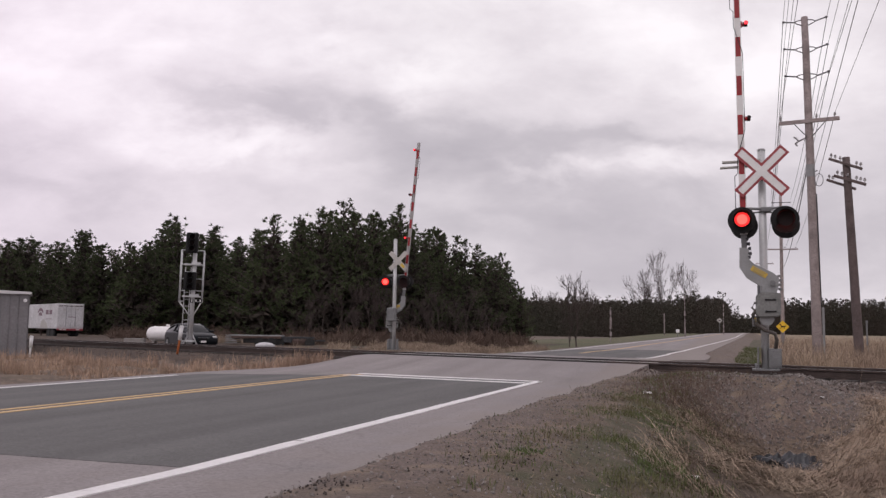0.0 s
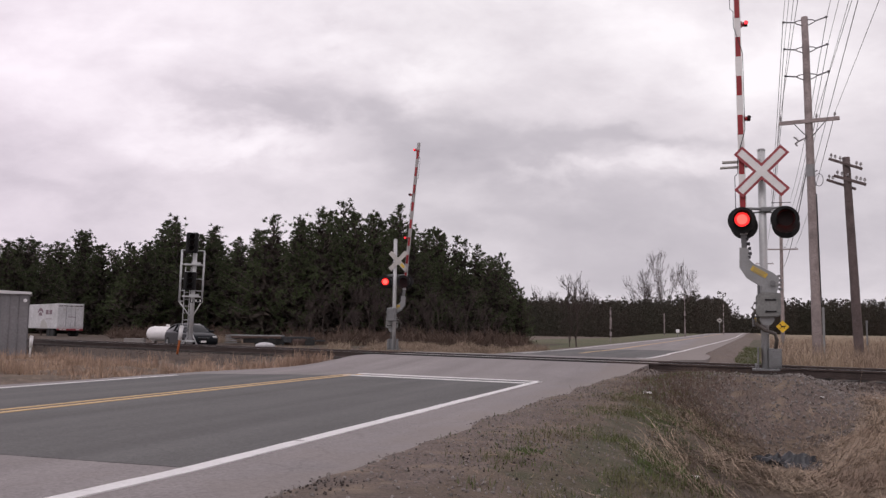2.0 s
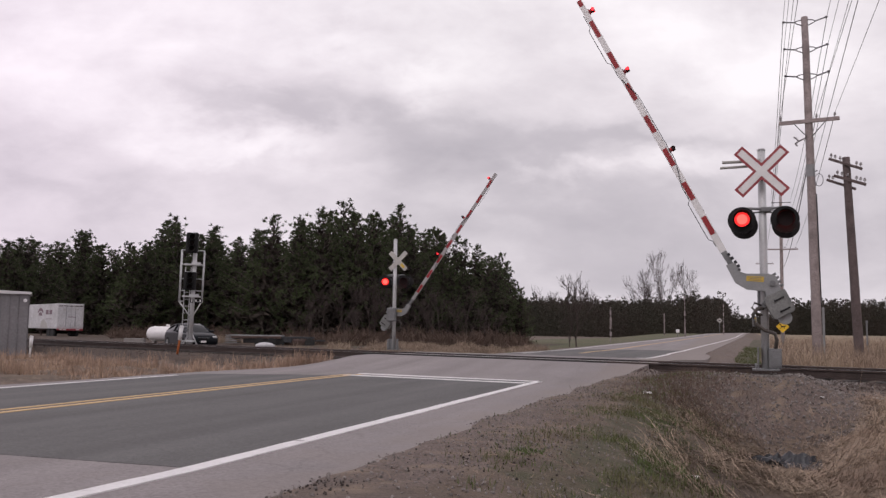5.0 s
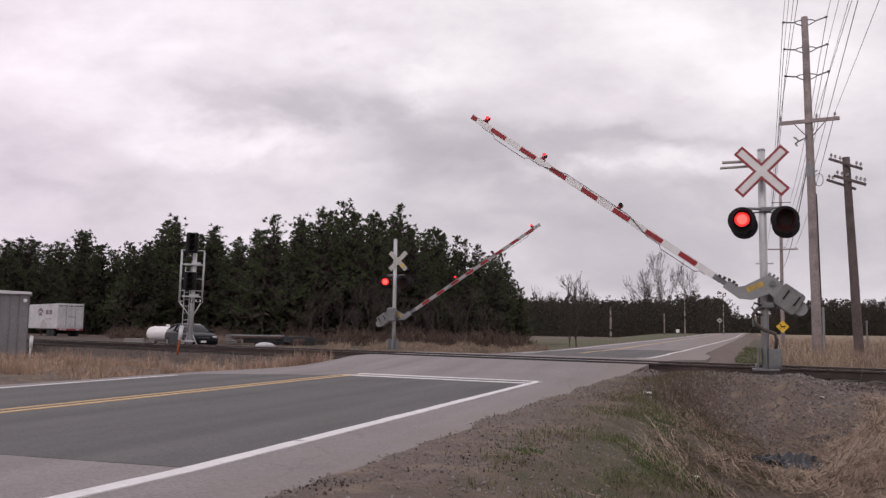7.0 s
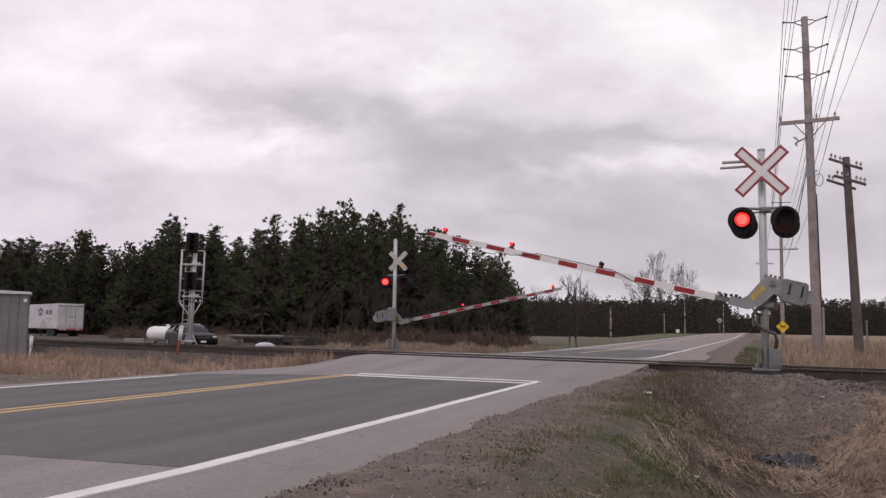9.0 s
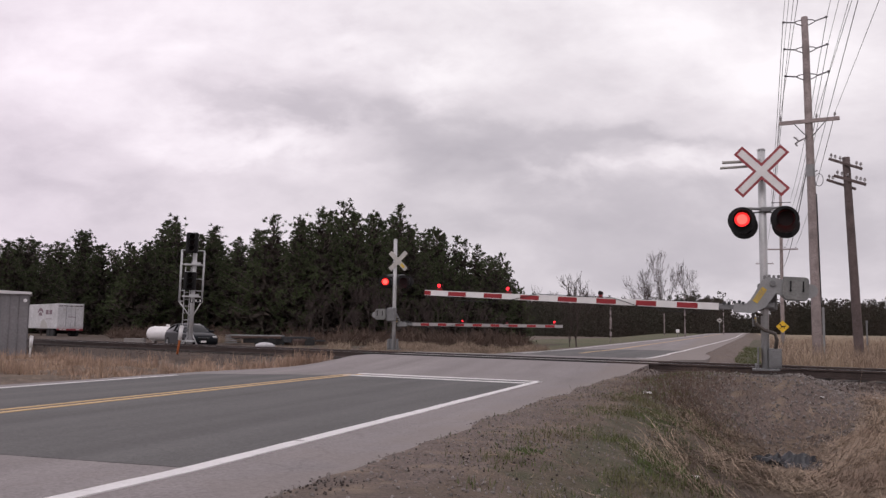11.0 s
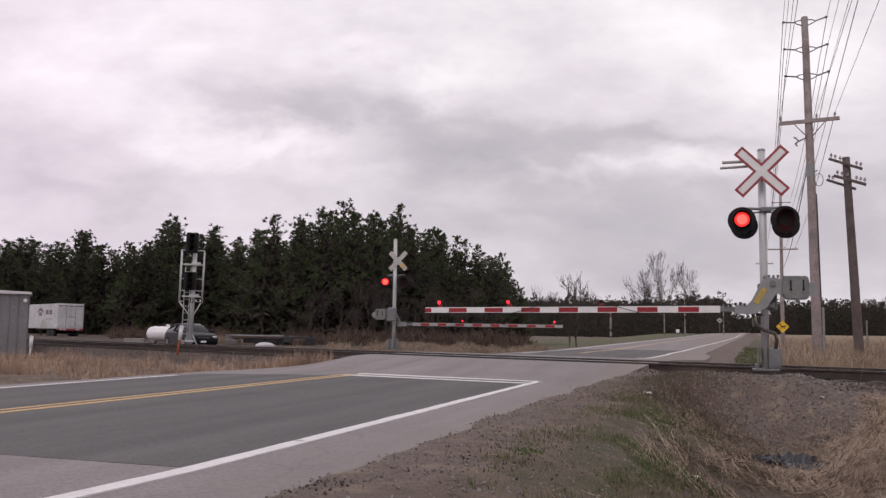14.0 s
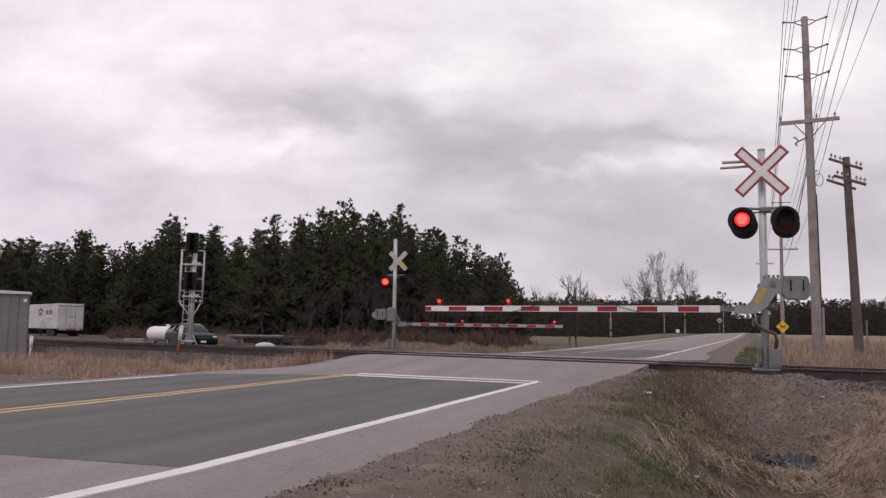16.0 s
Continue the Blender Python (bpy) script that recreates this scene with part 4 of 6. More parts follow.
def pine_data(seed, h, spread, low, sparse=1.0, shed_to=0.0):
    rng = random.Random(seed)
    bm = bmesh.new()
    lean = Vector((rng.uniform(-0.4, 0.4), rng.uniform(-0.4, 0.4), 0))
    trunk = [Vector((0, 0, h * t)) + lean * t * t + Vector((0.1 * rng.uniform(-1, 1), 0.1 * rng.uniform(-1, 1), 0)) * (0 < t < 1) for t in [i / 9 for i in range(10)]]
    trunk[0].z = -0.3
    add_path(bm, trunk, [0.20 * (1 - 0.88 * i / 9) * h / 13 for i in range(10)], 7)
    vs, fs, tv, tf = [], [], [], []
    z = low * h
    while z < h * 0.985:
        t = (z - low * h) / (h - low * h)
        reach = spread * (0.55 + 0.45 * math.sin(math.pi * min(1, t * 1.25 + 0.18))) * (1 - t ** 3.0) + 0.45
        k = int(9 * z / h)
        stem = trunk[k].lerp(trunk[min(9, k + 1)], 9 * z / h - k)
        for _ in range(7 if t < 0.85 else 2):      # dead-twig fill, its brown dark enough to paint the crown's inner shade
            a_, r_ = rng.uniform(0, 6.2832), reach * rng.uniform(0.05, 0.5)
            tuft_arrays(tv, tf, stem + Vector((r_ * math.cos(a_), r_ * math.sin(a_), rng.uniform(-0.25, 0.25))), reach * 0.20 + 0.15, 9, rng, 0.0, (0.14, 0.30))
        for _ in range(rng.choice((3, 4, 4, 5)) if z > shed_to * h else 0):
            if rng.random() > sparse * (0.55 + 0.45 * t) + 0.1:
                continue
            ang = rng.uniform(0, 2 * math.pi)
            ln = reach * rng.uniform(0.55, 1.2)
            tilt = rng.uniform(0.0, 0.45) + 0.5 * t
            d = Vector((math.cos(ang), math.sin(ang), tilt)).normalized()
            k = int(9 * z / h)
            b0 = trunk[k].lerp(trunk[min(9, k + 1)], 9 * z / h - k)
            e = b0 + d * ln
            mid = b0 + d * ln * 0.5 + Vector((0, 0, -0.08 * ln))
            add_path(bm, [b0, mid, e], [0.035 + 0.012 * ln, 0.03, 0.012], 3)
            m_ = max(2, int(ln * 2.7))
            for i in range(m_):
                q = 0.28 + 0.72 * (i + rng.random()) / m_
                p = b0.lerp(mid, q * 2) if q < 0.5 else mid.lerp(e, q * 2 - 1)
                p = p + Vector((rng.gauss(0, 0.30), rng.gauss(0, 0.30), rng.gauss(0.08, 0.15)))
                tuft_arrays(vs, fs, p, rng.uniform(0.20, 0.38), 18, rng, 0.8, (0.11, 0.19))
        z += rng.uniform(0.32, 0.55) * h / 12
    tuft_arrays(vs, fs, trunk[-1] - Vector((0, 0, 0.25)), 0.45, 14, rng, 1.2, (0.14, 0.24))
    tm = bpy.data.meshes.new("trunk")
    bm.to_mesh(tm)
    bm.free()
    tm.materials.append(M["bark"])
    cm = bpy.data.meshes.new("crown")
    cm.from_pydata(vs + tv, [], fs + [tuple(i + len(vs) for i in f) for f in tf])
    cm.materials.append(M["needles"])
    cm.materials.append(M["inner_shade_twigs"])
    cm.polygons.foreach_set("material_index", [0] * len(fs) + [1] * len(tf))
    return tm, cm


KINDS = ((1, 3.6, 0.06, 0.95), (2, 4.0, 0.20, 0.72), (3, 3.3, 0.03, 0.95), (4, 4.2, 0.30, 0.66), (5, 3.8, 0.12, 0.78), (6, 3.0, 0.02, 0.95))
PINES = [pine_data(s, 13.0, sp, lo, spa) for s, sp, lo, spa in KINDS] + [pine_data(s + 20, 13.0, sp, 0.04, spa, 0.36) for s, sp, lo, spa in KINDS]


def pine(x, y, h, k, turn, wide=1.0, rear=False):
    tm, cm = PINES[k + 6 if rear else k]      # those behind have shed their lower limbs
    th = empty("pine_tree", Matrix.Translation((x, y, ground_z(x, y) - 0.1)) @ pose(0, 0, 0, 0, 0, turn), "dark green pine with a ragged crown and bare lower trunk", "tree", "pines behind the track")
    s = h / 13.0
    for nm, me in (("trunk", tm), ("crown", cm)):
        o = shared(nm, me, th, Matrix.Diagonal((s * wide, s * wide, s, 1)))
    return th


AIM_YAW = math.atan2(-AIM.x, AIM.y)


def at_view(px, depth):
    """A place on the ground plan, by the tangent of its bearing off the camera's axis."""
    a = Vector((px, 1.0)) * depth
    c_, s_ = math.cos(AIM_YAW), math.sin(AIM_YAW)
    return a.x * c_ - a.y * s_, a.x * s_ + a.y * c_


rt = random.Random(11)


def skyline(px):
    """Height of the woods over the eye line, as a tangent, along the bearing."""
    prof = ((-0.56, 0.098), (-0.50, 0.100), (-0.42, 0.105), (-0.375, 0.088), (-0.345, 0.108), (-0.31, 0.124), (-0.28, 0.110), (-0.22, 0.110), (-0.185, 0.105), (-0.165, 0.135), (-0.13, 0.148), (-0.09, 0.146), (-0.05, 0.146), (-0.02, 0.124), (0.02, 0.106), (0.05, 0.098), (0.075, 0.088), (0.088, 0.06), (0.10, 0.05))
    for (a, ha), (b, hb) in zip(prof, prof[1:]):
        if a <= px <= b:
            return (ha + (hb - ha) * (px - a) / (b - a)) * (1.06 if px < -0.18 else 1.0)
    return 0.05


px = -0.58
while px < 0.088:
    near_group = px > -0.175
    for row in range(4):
        depth = (66 if near_group else 90) + row * 7 + rt.uniform(-3, 3) + (18 if px < -0.385 else 0)
        q = px + rt.uniform(-0.012, 0.012)
        x, y = at_view(q, depth)
        hh = (skyline(q) * rt.uniform(0.82, 1.03) if row > 1 else skyline(q) * rt.uniform(0.62, 0.94)) * depth + 1.0
        pine(x, y, max(4.0, hh), (rt.choice((0, 1, 3, 4)) if near_group and row > 1 else rt.choice((0, 2, 4, 5))), rt.uniform(0, 360), 0.98 if near_group else 1.2, row > 1)
    px += 0.0160 if near_group else 0.0192
for x, y, h, k in ((-30.4, 54.2, 9.2, 2), (-28.6, 54.8, 8.8, 5), (-31.8, 55.5, 8.2, 0), (-26.6, 55.0, 9.6, 2)):      # a denser knot that closes the gap
    pine(x, y, h, k, 40 * x, 1.1)


def bare_data(seed, h, spread, depth=5, thick=0.17, least=0.0):
    """A leafless tree: a trunk that forks into ever finer limbs."""
    rng = random.Random(seed)
    vs, fs = [], []

    def limb(p, d, ln, r, lev):
        pts, q, dd = [p], p, d
        for i in range(3):
            dd = (dd + Vector((rng.gauss(0, 0.10), rng.gauss(0, 0.10), 0.05 + rng.gauss(0, 0.05)))).normalized()
            q = q + dd * ln / 3
            pts.append(q)
        seg = 6 if lev == 0 else 4 if lev < 2 else 3
        rr = [max(least, r * (1 - 0.5 * i / 3)) for i in range(4)]
        k0 = len(vs)
        for pt_, r_ in zip(pts, rr):
            m3 = dd.to_track_quat("Z", "Y").to_matrix()
            vs.extend(pt_ + m3 @ Vector((r_ * math.cos(6.2832 * j / seg), r_ * math.sin(6.2832 * j / seg), 0)) for j in range(seg))
        for i in range(3):
            for j in range(seg):
                fs.append((k0 + i * seg + j, k0 + i * seg + (j + 1) % seg, k0 + (i + 1) * seg + (j + 1) % seg, k0 + (i + 1) * seg + j))
        if lev >= depth:
            return
        for i in range(rng.choice((2, 3, 3)) if lev else rng.choice((6, 7, 8))):
            t = rng.uniform(0.45, 1.0)
            b = pts[1].lerp(pts[3], t) if lev else pts[1].lerp(pts[3], rng.uniform(-0.2, 1))
            ang = rng.uniform(0, 6.2832)
            side = Vector((math.cos(ang), math.sin(ang), 0)) * spread
            limb(b, (dd + side * rng.uniform(0.25, 1.0)).normalized(), ln * rng.uniform(0.56, 0.80), r * rng.uniform(0.4, 0.58), lev + 1)

    limb(Vector((0, 0, -0.2)), Vector((0, 0, 1)), h * 0.42, thick, 0)
    me = bpy.data.meshes.new("branches")
    me.from_pydata(vs, [], fs)
    return me


BARE = [bare_data(31, 15, 0.62, 5, 0.20, 0.018), bare_data(22, 15, 0.75, 5, 0.20, 0.018), bare_data(23, 15, 0.5, 5, 0.20, 0.018), bare_data(24, 15, 1.0, 5, 0.24, 0.03)]
THICKET = [bare_data(s, 15, 0.55, 4, 0.16, 0.03) for s in (41, 42, 43)]
for b_ in BARE:
    b_.materials.append(M["bark_bare"])
for b_ in THICKET:
    b_.materials.append(M["bark_thicket"])


def dep_far(depth):
    return depth > 200


def bare_tree(px, depth, h, k, kinds=BARE, label="tall leafless tree with fine pale branches"):
    x, y = at_view(px, depth)
    ob = new("bare_tree", kinds[k % len(kinds)])
    s = h / 15.0
    w_ = s * (0.72 if dep_far(depth) else 1.0)
    ob.matrix_basis = Matrix.Translation((x, y, ground_z(x, y) - 0.1)) @ pose(0, 0, 0, 0, 0, 77 * k + 100 * px) @ Matrix.Diagonal((w_, w_, s, 1))
    return tagged(ob, label, "tree", "leafless trees")


for px, dep, h, k in ((0.254, 330, 36, 0), (0.240, 335, 29, 0), (0.233, 338, 25, 1), (0.294, 330, 27, 2), (0.276, 335, 19, 1), (0.122, 330, 20, 1), (0.166, 334, 22, 3)):
    bare_tree(px, dep, h, k)
for px, dep, h, k in ((-0.52, 125, 14, 1), (-0.50, 128, 14, 0), (-0.515, 130, 13, 2)):
    bare_tree(px, dep, h, k)
bare_tree(0.156, 62, 6.0, 0, THICKET, "dark leafless tree with spreading limbs in the meadow")
bare_tree(0.148, 62.3, 3.6, 1, THICKET, "dark leafless tree with spreading limbs in the meadow")
rb = random.Random(77)
for i in range(26):      # a thicket of saplings before the pines
    bare_tree(-0.17 + 0.235 * (i + rb.random()) / 26, rb.uniform(56, 62), rb.uniform(2.0, 5.2) * (1 - 0.4 * step(0.0, 0.06, -0.17 + 0.235 * i / 26)), i, THICKET, "slender leafless red-brown sapling before the pines")

# far woods along the horizon: one belt of crowns and trunks
vs, fs = [], []
rw = random.Random(5)


def belt(p0, p1, depth, height, n_, ragged=0.3, up=0.9, coarse=1.0, each=54):
    for i in range(n_):
        q = p0 + (p1 - p0) * (i + rw.random()) / n_
        dep = depth * rw.uniform(0.95, 1.15)
        x, y = at_view(q, dep)
        g = ground_z(x, y)
        h = height * rw.uniform(1 - ragged, 1 + ragged * 0.5)
        sp = rw.uniform(1.2, 2.6) * height / 12
        slim = rw.random() < 0.45
        for j in range(each):
            t = 0.93 * rw.random()
            wide = sp * 0.5 * ((1.05 - t) * 1.2 if slim else math.sqrt(max(0.05, 1 - (1.6 * t - 0.7) ** 2)))
            p = Vector((x + rw.gauss(0, wide), y + rw.gauss(0, wide), g + h * t))
            tuft_arrays(vs, fs, p, coarse * rw.uniform(0.30, 0.66) * height / 12, 8, rw, up * 0.6, (0.18, 0.32))


belt(0.085, 0.325, 300, 14.2, 240, 0.2)
belt(0.09, 0.20, 245, 11, 80)
belt(0.19, 0.334, 238, 9.6, 110, 0.3)
belt(0.318, 0.345, 330, 10.5, 26, 0.4)
belt(0.320, 0.40, 520, 11, 70, 0.3, 0.6, 2.6, 30)
belt(0.320, 0.40, 720, 13, 80, 0.2, 0.4, 5.0, 26)
belt(0.08, 0.33, 345, 13.6, 160, 0.10, 0.3, 4.6, 22)
belt(0.385, 0.62, 305, 9.6, 150, 0.12, 0.3, 4.6, 20)
belt(0.384, 0.60, 262, 11.6, 250, 0.14)
belt(-0.62, -0.50, 150, 12, 60)
from_arrays("far_woods", vs, fs, M["needles_far"], "distant belt of mixed dark woods along the horizon", "woods", "stuff")

# brush and undergrowth before the woods
vs, fs = [], []
for i in range(7500):
    q = rw.uniform(-0.60, 0.10)
    near_group = q > -0.18
    dep = (rw.uniform(54, 64) if near_group else rw.uniform(72, 90))
    x, y = at_view(q, dep)
    if track_off(x, y) < 4 or q < -0.385 or noise.noise(Vector((x * 0.16, y * 0.16, 3))) < rw.uniform(-0.25, 0.35):
        continue
    g = ground_z(x, y)
    h = rw.uniform(0.15, 0.85) * (1 + noise.noise(Vector((x * 0.3, y * 0.3, 5))))
    p = Vector((x, y, g))
    for j in range(3):
        e = p + Vector((rw.gauss(0, 0.5), rw.gauss(0, 0.5), h * rw.uniform(0.3, 1.3)))
        w = Vector((rw.uniform(0.02, 0.05), 0.02, 0))
        k = len(vs)
        vs += [p - w, p + w, e]
        fs.append((k, k + 1, k + 2))
        for m_ in range(3):
            b = p.lerp(e, rw.uniform(0.3, 0.9))
            f_ = b + Vector((rw.gauss(0, 0.35), rw.gauss(0, 0.2), rw.uniform(0.1, 0.6)))
            k = len(vs)
            vs += [b - w * 0.6, b + w * 0.6, f_]
            fs.append((k, k + 1, k + 2))
from_arrays("brushwood", vs, fs, M["brush"], "red-brown leafless brushwood before the pines", "brush", "stuff")


# ---- grass ----
def blades(name, spots, h, w, material, label, flat=0.3, n_per=1, seed=3):
    rg = random.Random(seed)
    vs, fs = [], []
    for x, y, sc in spots:
        g = ground_z(x, y)
        for _ in range(n_per):
            a = rg.uniform(0, 6.2832)
            hh = h * sc * rg.uniform(0.5, 1.25)
            lean = rg.gauss(0, flat)
            d = Vector((math.cos(a), math.sin(a), 0))
            p = Vector((x + rg.gauss(0, 0.06), y + rg.gauss(0, 0.06), g - 0.01))
            up = Vector((d.x * math.sin(lean), d.y * math.sin(lean), abs(math.cos(lean))))
            s = Vector((-d.y, d.x, 0)) if rg.random() < 0.5 else Vector((1, 0, 0))
            mid = p + up * hh * 0.55
            tip = mid + (up + Vector((d.x * 0.5, d.y * 0.5, -0.25))).normalized() * hh * 0.5
            ww = w * rg.uniform(0.6, 1.3)
            k = len(vs)
            vs += [p - s * ww, p + s * ww, mid + s * ww * 0.8, mid - s * ww * 0.8, tip]
            fs += [(k, k + 1, k + 2, k + 3), (k + 3, k + 2, k + 4)]
    return from_arrays(name, vs, fs, material, label, "grass", "stuff")


def lying(name, spots, ln, w, material, label, seed, lift=0.05):
    """Fallen stalks that lie on the ground, each bent a little, with the set of the slope."""
    rr = random.Random(seed)
    vs, fs = [], []
    for x, y in spots:
        a = 1.6 * noise.noise(Vector((x * 2.6, y * 2.6, 12))) + rr.gauss(0.4, 0.7) if rr.random() < 0.35 else rr.uniform(0, 6.2832)
        L = ln * rr.uniform(0.4, 1.3)
        px_, py_, k = x, y, len(vs)
        h = rr.uniform(0.0, lift)
        for i in range(3):
            z = ground_z(px_, py_) + 0.006 + h * (0.3 + i / 2) + rr.uniform(0, 0.012)
            s = w * rr.uniform(0.7, 1.2) * (1 - 0.2 * i)
            vs += [(px_ - s * math.sin(a), py_ + s * math.cos(a), z), (px_ + s * math.sin(a), py_ - s * math.cos(a), z + s)]
            a += rr.gauss(0, 0.28)
            px_ += math.cos(a) * L / 2
            py_ += math.sin(a) * L / 2
        for i in range(2):
            q = k + 2 * i
            fs.append((q, q + 1, q + 3, q + 2))
    return from_arrays(name, vs, fs, material, label, "straw", "stuff")


rg = random.Random(8)
sp = []
while len(sp) < 3900:      # the tan verge between the road and the track, on the far side of the road
    x, y = rg.uniform(-32, -8.9), rg.uniform(9.5, 27)
    u = road_mid(y) - x
    t = track_off(x, y)
    if u > left_half(y) + 0.2 and -9 - 0.25 * max(0, u - 6) < t < -4.2 + 0.8 * noise.noise(Vector((x * 0.3, y * 0.3, 8))) and noise.noise(Vector((x * 0.8, y * 0.8, 1))) + 0.4 * noise.noise(Vector((x * 2.4, y * 2.4, 5))) > 0.05:
        sp.append((x, y, max(0.35, 0.45 + 2.2 * noise.noise(Vector((x * 0.8, y * 0.8, 1))) + 1.2 * noise.noise(Vector((x * 2.4, y * 2.4, 5))))))
blades("dry_grass", sp, 0.27, 0.0055, M["straw_verge"], "dry tan grass tufts on the verge beside the track", 0.65, 5, 31)
sp = []
for _ in range(230):       # taller tufts at the road's corner before the rails
    x, y = rg.gauss(-9.9, 0.45), rg.gauss(18.8, 0.8)
    if road_mid(y) - x > left_half(y) + 0.1:
        sp.append((x, y, rg.uniform(0.5, 1.1)))
blades("tall_dry_grass", sp, 0.42, 0.008, M["straw_verge"], "tall dry tan grass at the road's corner before the rails", 0.35, 4, 51)
sp = []
while len(sp) < 5000:      # beyond the track, along the foot of the woods and the far gate
    x, y = rg.uniform(-34, -7.5), rg.uniform(26, 52)
    if track_off(x, y) > 4.2 and x < road_mid(y) - 4.8 and noise.noise(Vector((x * 0.5, y * 0.5, 2))) > 0.05 and not (x < -17 and y < 49):
        sp.append((x, y, max(0.25, 0.8 + 1.3 * noise.noise(Vector((x * 0.6, y * 0.6, 14))))))
blades("dry_grass", sp, 0.36, 0.012, M["straw"], "dry tan grass at the foot of the woods", 0.5, 4, 32)
sp = []
while len(sp) < 15000:     # the field beyond the track
    y = 24 + 90 * rg.random() ** 1.8
    x = rg.uniform(1.2, 4 + 0.62 * y)
    if track_off(x, y) > 3.3 and x > road_mid(y) + 7.4 + 0.5 * noise.noise(Vector((y * 0.5, 3, 3))):
        sp.append((x, y, 1.0 + 0.4 * noise.noise(Vector((x * 0.2, y * 0.2, 4)))))
blades("dry_grass", sp, 0.72, 0.009, M["straw"], "tall pale dry grass of the field beside the road", 0.30, 3, 33)
sp = []
while len(sp) < 900:       # dead brown weeds standing in clumps in the field
    y = 25 + 40 * rg.random() ** 1.5
    x = rg.uniform(1.2, 4 + 0.62 * y)
    if track_off(x, y) > 3.3 and x > road_mid(y) + 7.6 and noise.noise(Vector((x * 0.9, y * 0.6, 61))) > 0.18:
        sp.append((x, y, rg.uniform(0.6, 1.2)))
blades("field_weeds", sp, 0.95, 0.008, M["brush"], "dead brown weeds standing in clumps in the field", 0.25, 5, 62)
sp = []
pale = []
while len(sp) < 34000:     # matted straw on the near bank and in the ditch
    x, y = rg.uniform(-0.7, 5.5), rg.uniform(6.0, 14.4)
    k = step(-0.85, 0.15, x + 0.35 * noise.noise(Vector((x, y, 3)))) * (1 - step(11.9, 13.8, y) * (1 if x < 1.9 else 0.25))
    if mud_at(x, y) > 0.45 or noise.noise(Vector((x * 0.9, y * 0.7, 21))) < -0.28 or (x - 0.6) ** 2 + ((y - 10.75) * 0.7) ** 2 < 0.10:
        k *= 0.12
    k *= 0.22 + 0.78 * step(-0.25, 0.10, noise.noise(Vector((x * 2.1, y * 2.1, 27))) + 0.5 * noise.noise(Vector((x * 6, y * 6, 28))))
    if rg.random() < k:
        (pale if rg.random() < 0.50 * step(0.3, 1.6, x) + 0.14 else sp).append((x, y))
bits = [(-1.95 + 1.5 * rg.random() ** 1.2, 4.2 + 11 * rg.random()) for _ in range(1500)]
lying("straw_bits", [q for q in bits if noise.noise(Vector((q[0] * 2.4, q[1] * 1.5, 41))) > -0.05], 0.10, 0.0022, M["straw"], "tan straw bits strewn on the gravel shoulder", 47, 0.02)
lying("matted_straw", sp, 0.13, 0.0027, M["straw_dull"], "matted brown straw in the ditch and on its bank", 34)
lying("fallen_stalks", pale, 0.17, 0.0022, M["straw"], "pale fallen stalks on the ditch bank", 44, 0.11)
sp = [(x, y, s) for x, y, s in ((rg.uniform(0.9, 4.2), rg.uniform(6.5, 13.5), rg.uniform(0.4, 1.0)) for _ in range(420))]
blades("dry_grass", sp, 0.34, 0.0028, M["straw"], "loose pale dry stalks on the ditch bank", 0.7, 2, 35)
sp = []
while len(sp) < 5200:      # young grass and moss along the shoulder
    y = rg.uniform(4.5, 15)
    x = -0.72 + 0.02 * (y - 9) + rg.gauss(0, 0.42)
    if noise.noise(Vector((x * 1.6, y * 0.9, 6))) + 0.7 * noise.noise(Vector((x * 5, y * 5, 16))) > rg.uniform(-0.15, 0.45):
        sp.append((x, y, 1))
blades("young_grass", sp, 0.055, 0.0032, M["green"], "short young green grass on the shoulder slope", 0.7, 3, 36)
sp = [(rg.uniform(-2.0, -0.2), rg.uniform(4.5, 15.5), 1) for _ in range(7000)]
blades("dead_grass", [q for q in sp[:4500] if q[0] > -1.75], 0.035, 0.0020, M["straw_dull"], "short dead grass on the gravel shoulder", 1.8, 3, 37)
sp = []
while len(sp) < 2500:
    x, y = rg.uniform(-1.2, 4.5), rg.uniform(21, 70)
    if track_off(x, y) > 3.2 and road_mid(y) + 6.1 < x < road_mid(y) + 7.9:
        sp.append((x, y, 1))
blades("young_grass", sp, 0.14, 0.008, M["green"], "green grass on the verge beyond the track", 0.4, 2, 38)
# a patch of dead brown weeds on the mound's shoulder
sp = []
while len(sp) < 1500:
    x, y = rg.gauss(-0.40, 0.42), rg.gauss(13.5, 0.9)
    sp.append((x, y, rg.uniform(0.4, 1.2)))
blades("dead_weeds", sp, 0.15, 0.0020, M["brush"], "dead brown weeds on the stone mound's shoulder", 0.6, 4, 40)
# tall single stalks near the camera
sp = [(1.62, 11.2, 1.6), (1.5, 11.6, 1.1), (2.6, 12.6, 1.2), (2.3, 9.5, 1.0), (1.3, 8.6, 1.1), (1.8, 9.2, 1.0), (2.9, 13.6, 1.4), (2.2, 12.0, 1.1)]
blades("dry_stalk", sp, 0.75, 0.004, M["straw"], "tall single dry stalks on the bank", 0.18, 2, 39)


# ---- loose stones ----
def pebble_me(seed):
    rng = random.Random(seed)
    bm = bmesh.new()
    bmesh.ops.create_icosphere(bm, subdivisions=1, radius=1.0)
    for v in bm.verts:
        v.co *= rng.uniform(0.65, 1.15)
    f = [(tuple(v.co)) for v in bm.verts], [tuple(v.index for v in q.verts) for q in bm.faces]
    bm.free()
    return f


PEB = [pebble_me(s) for s in range(5)]


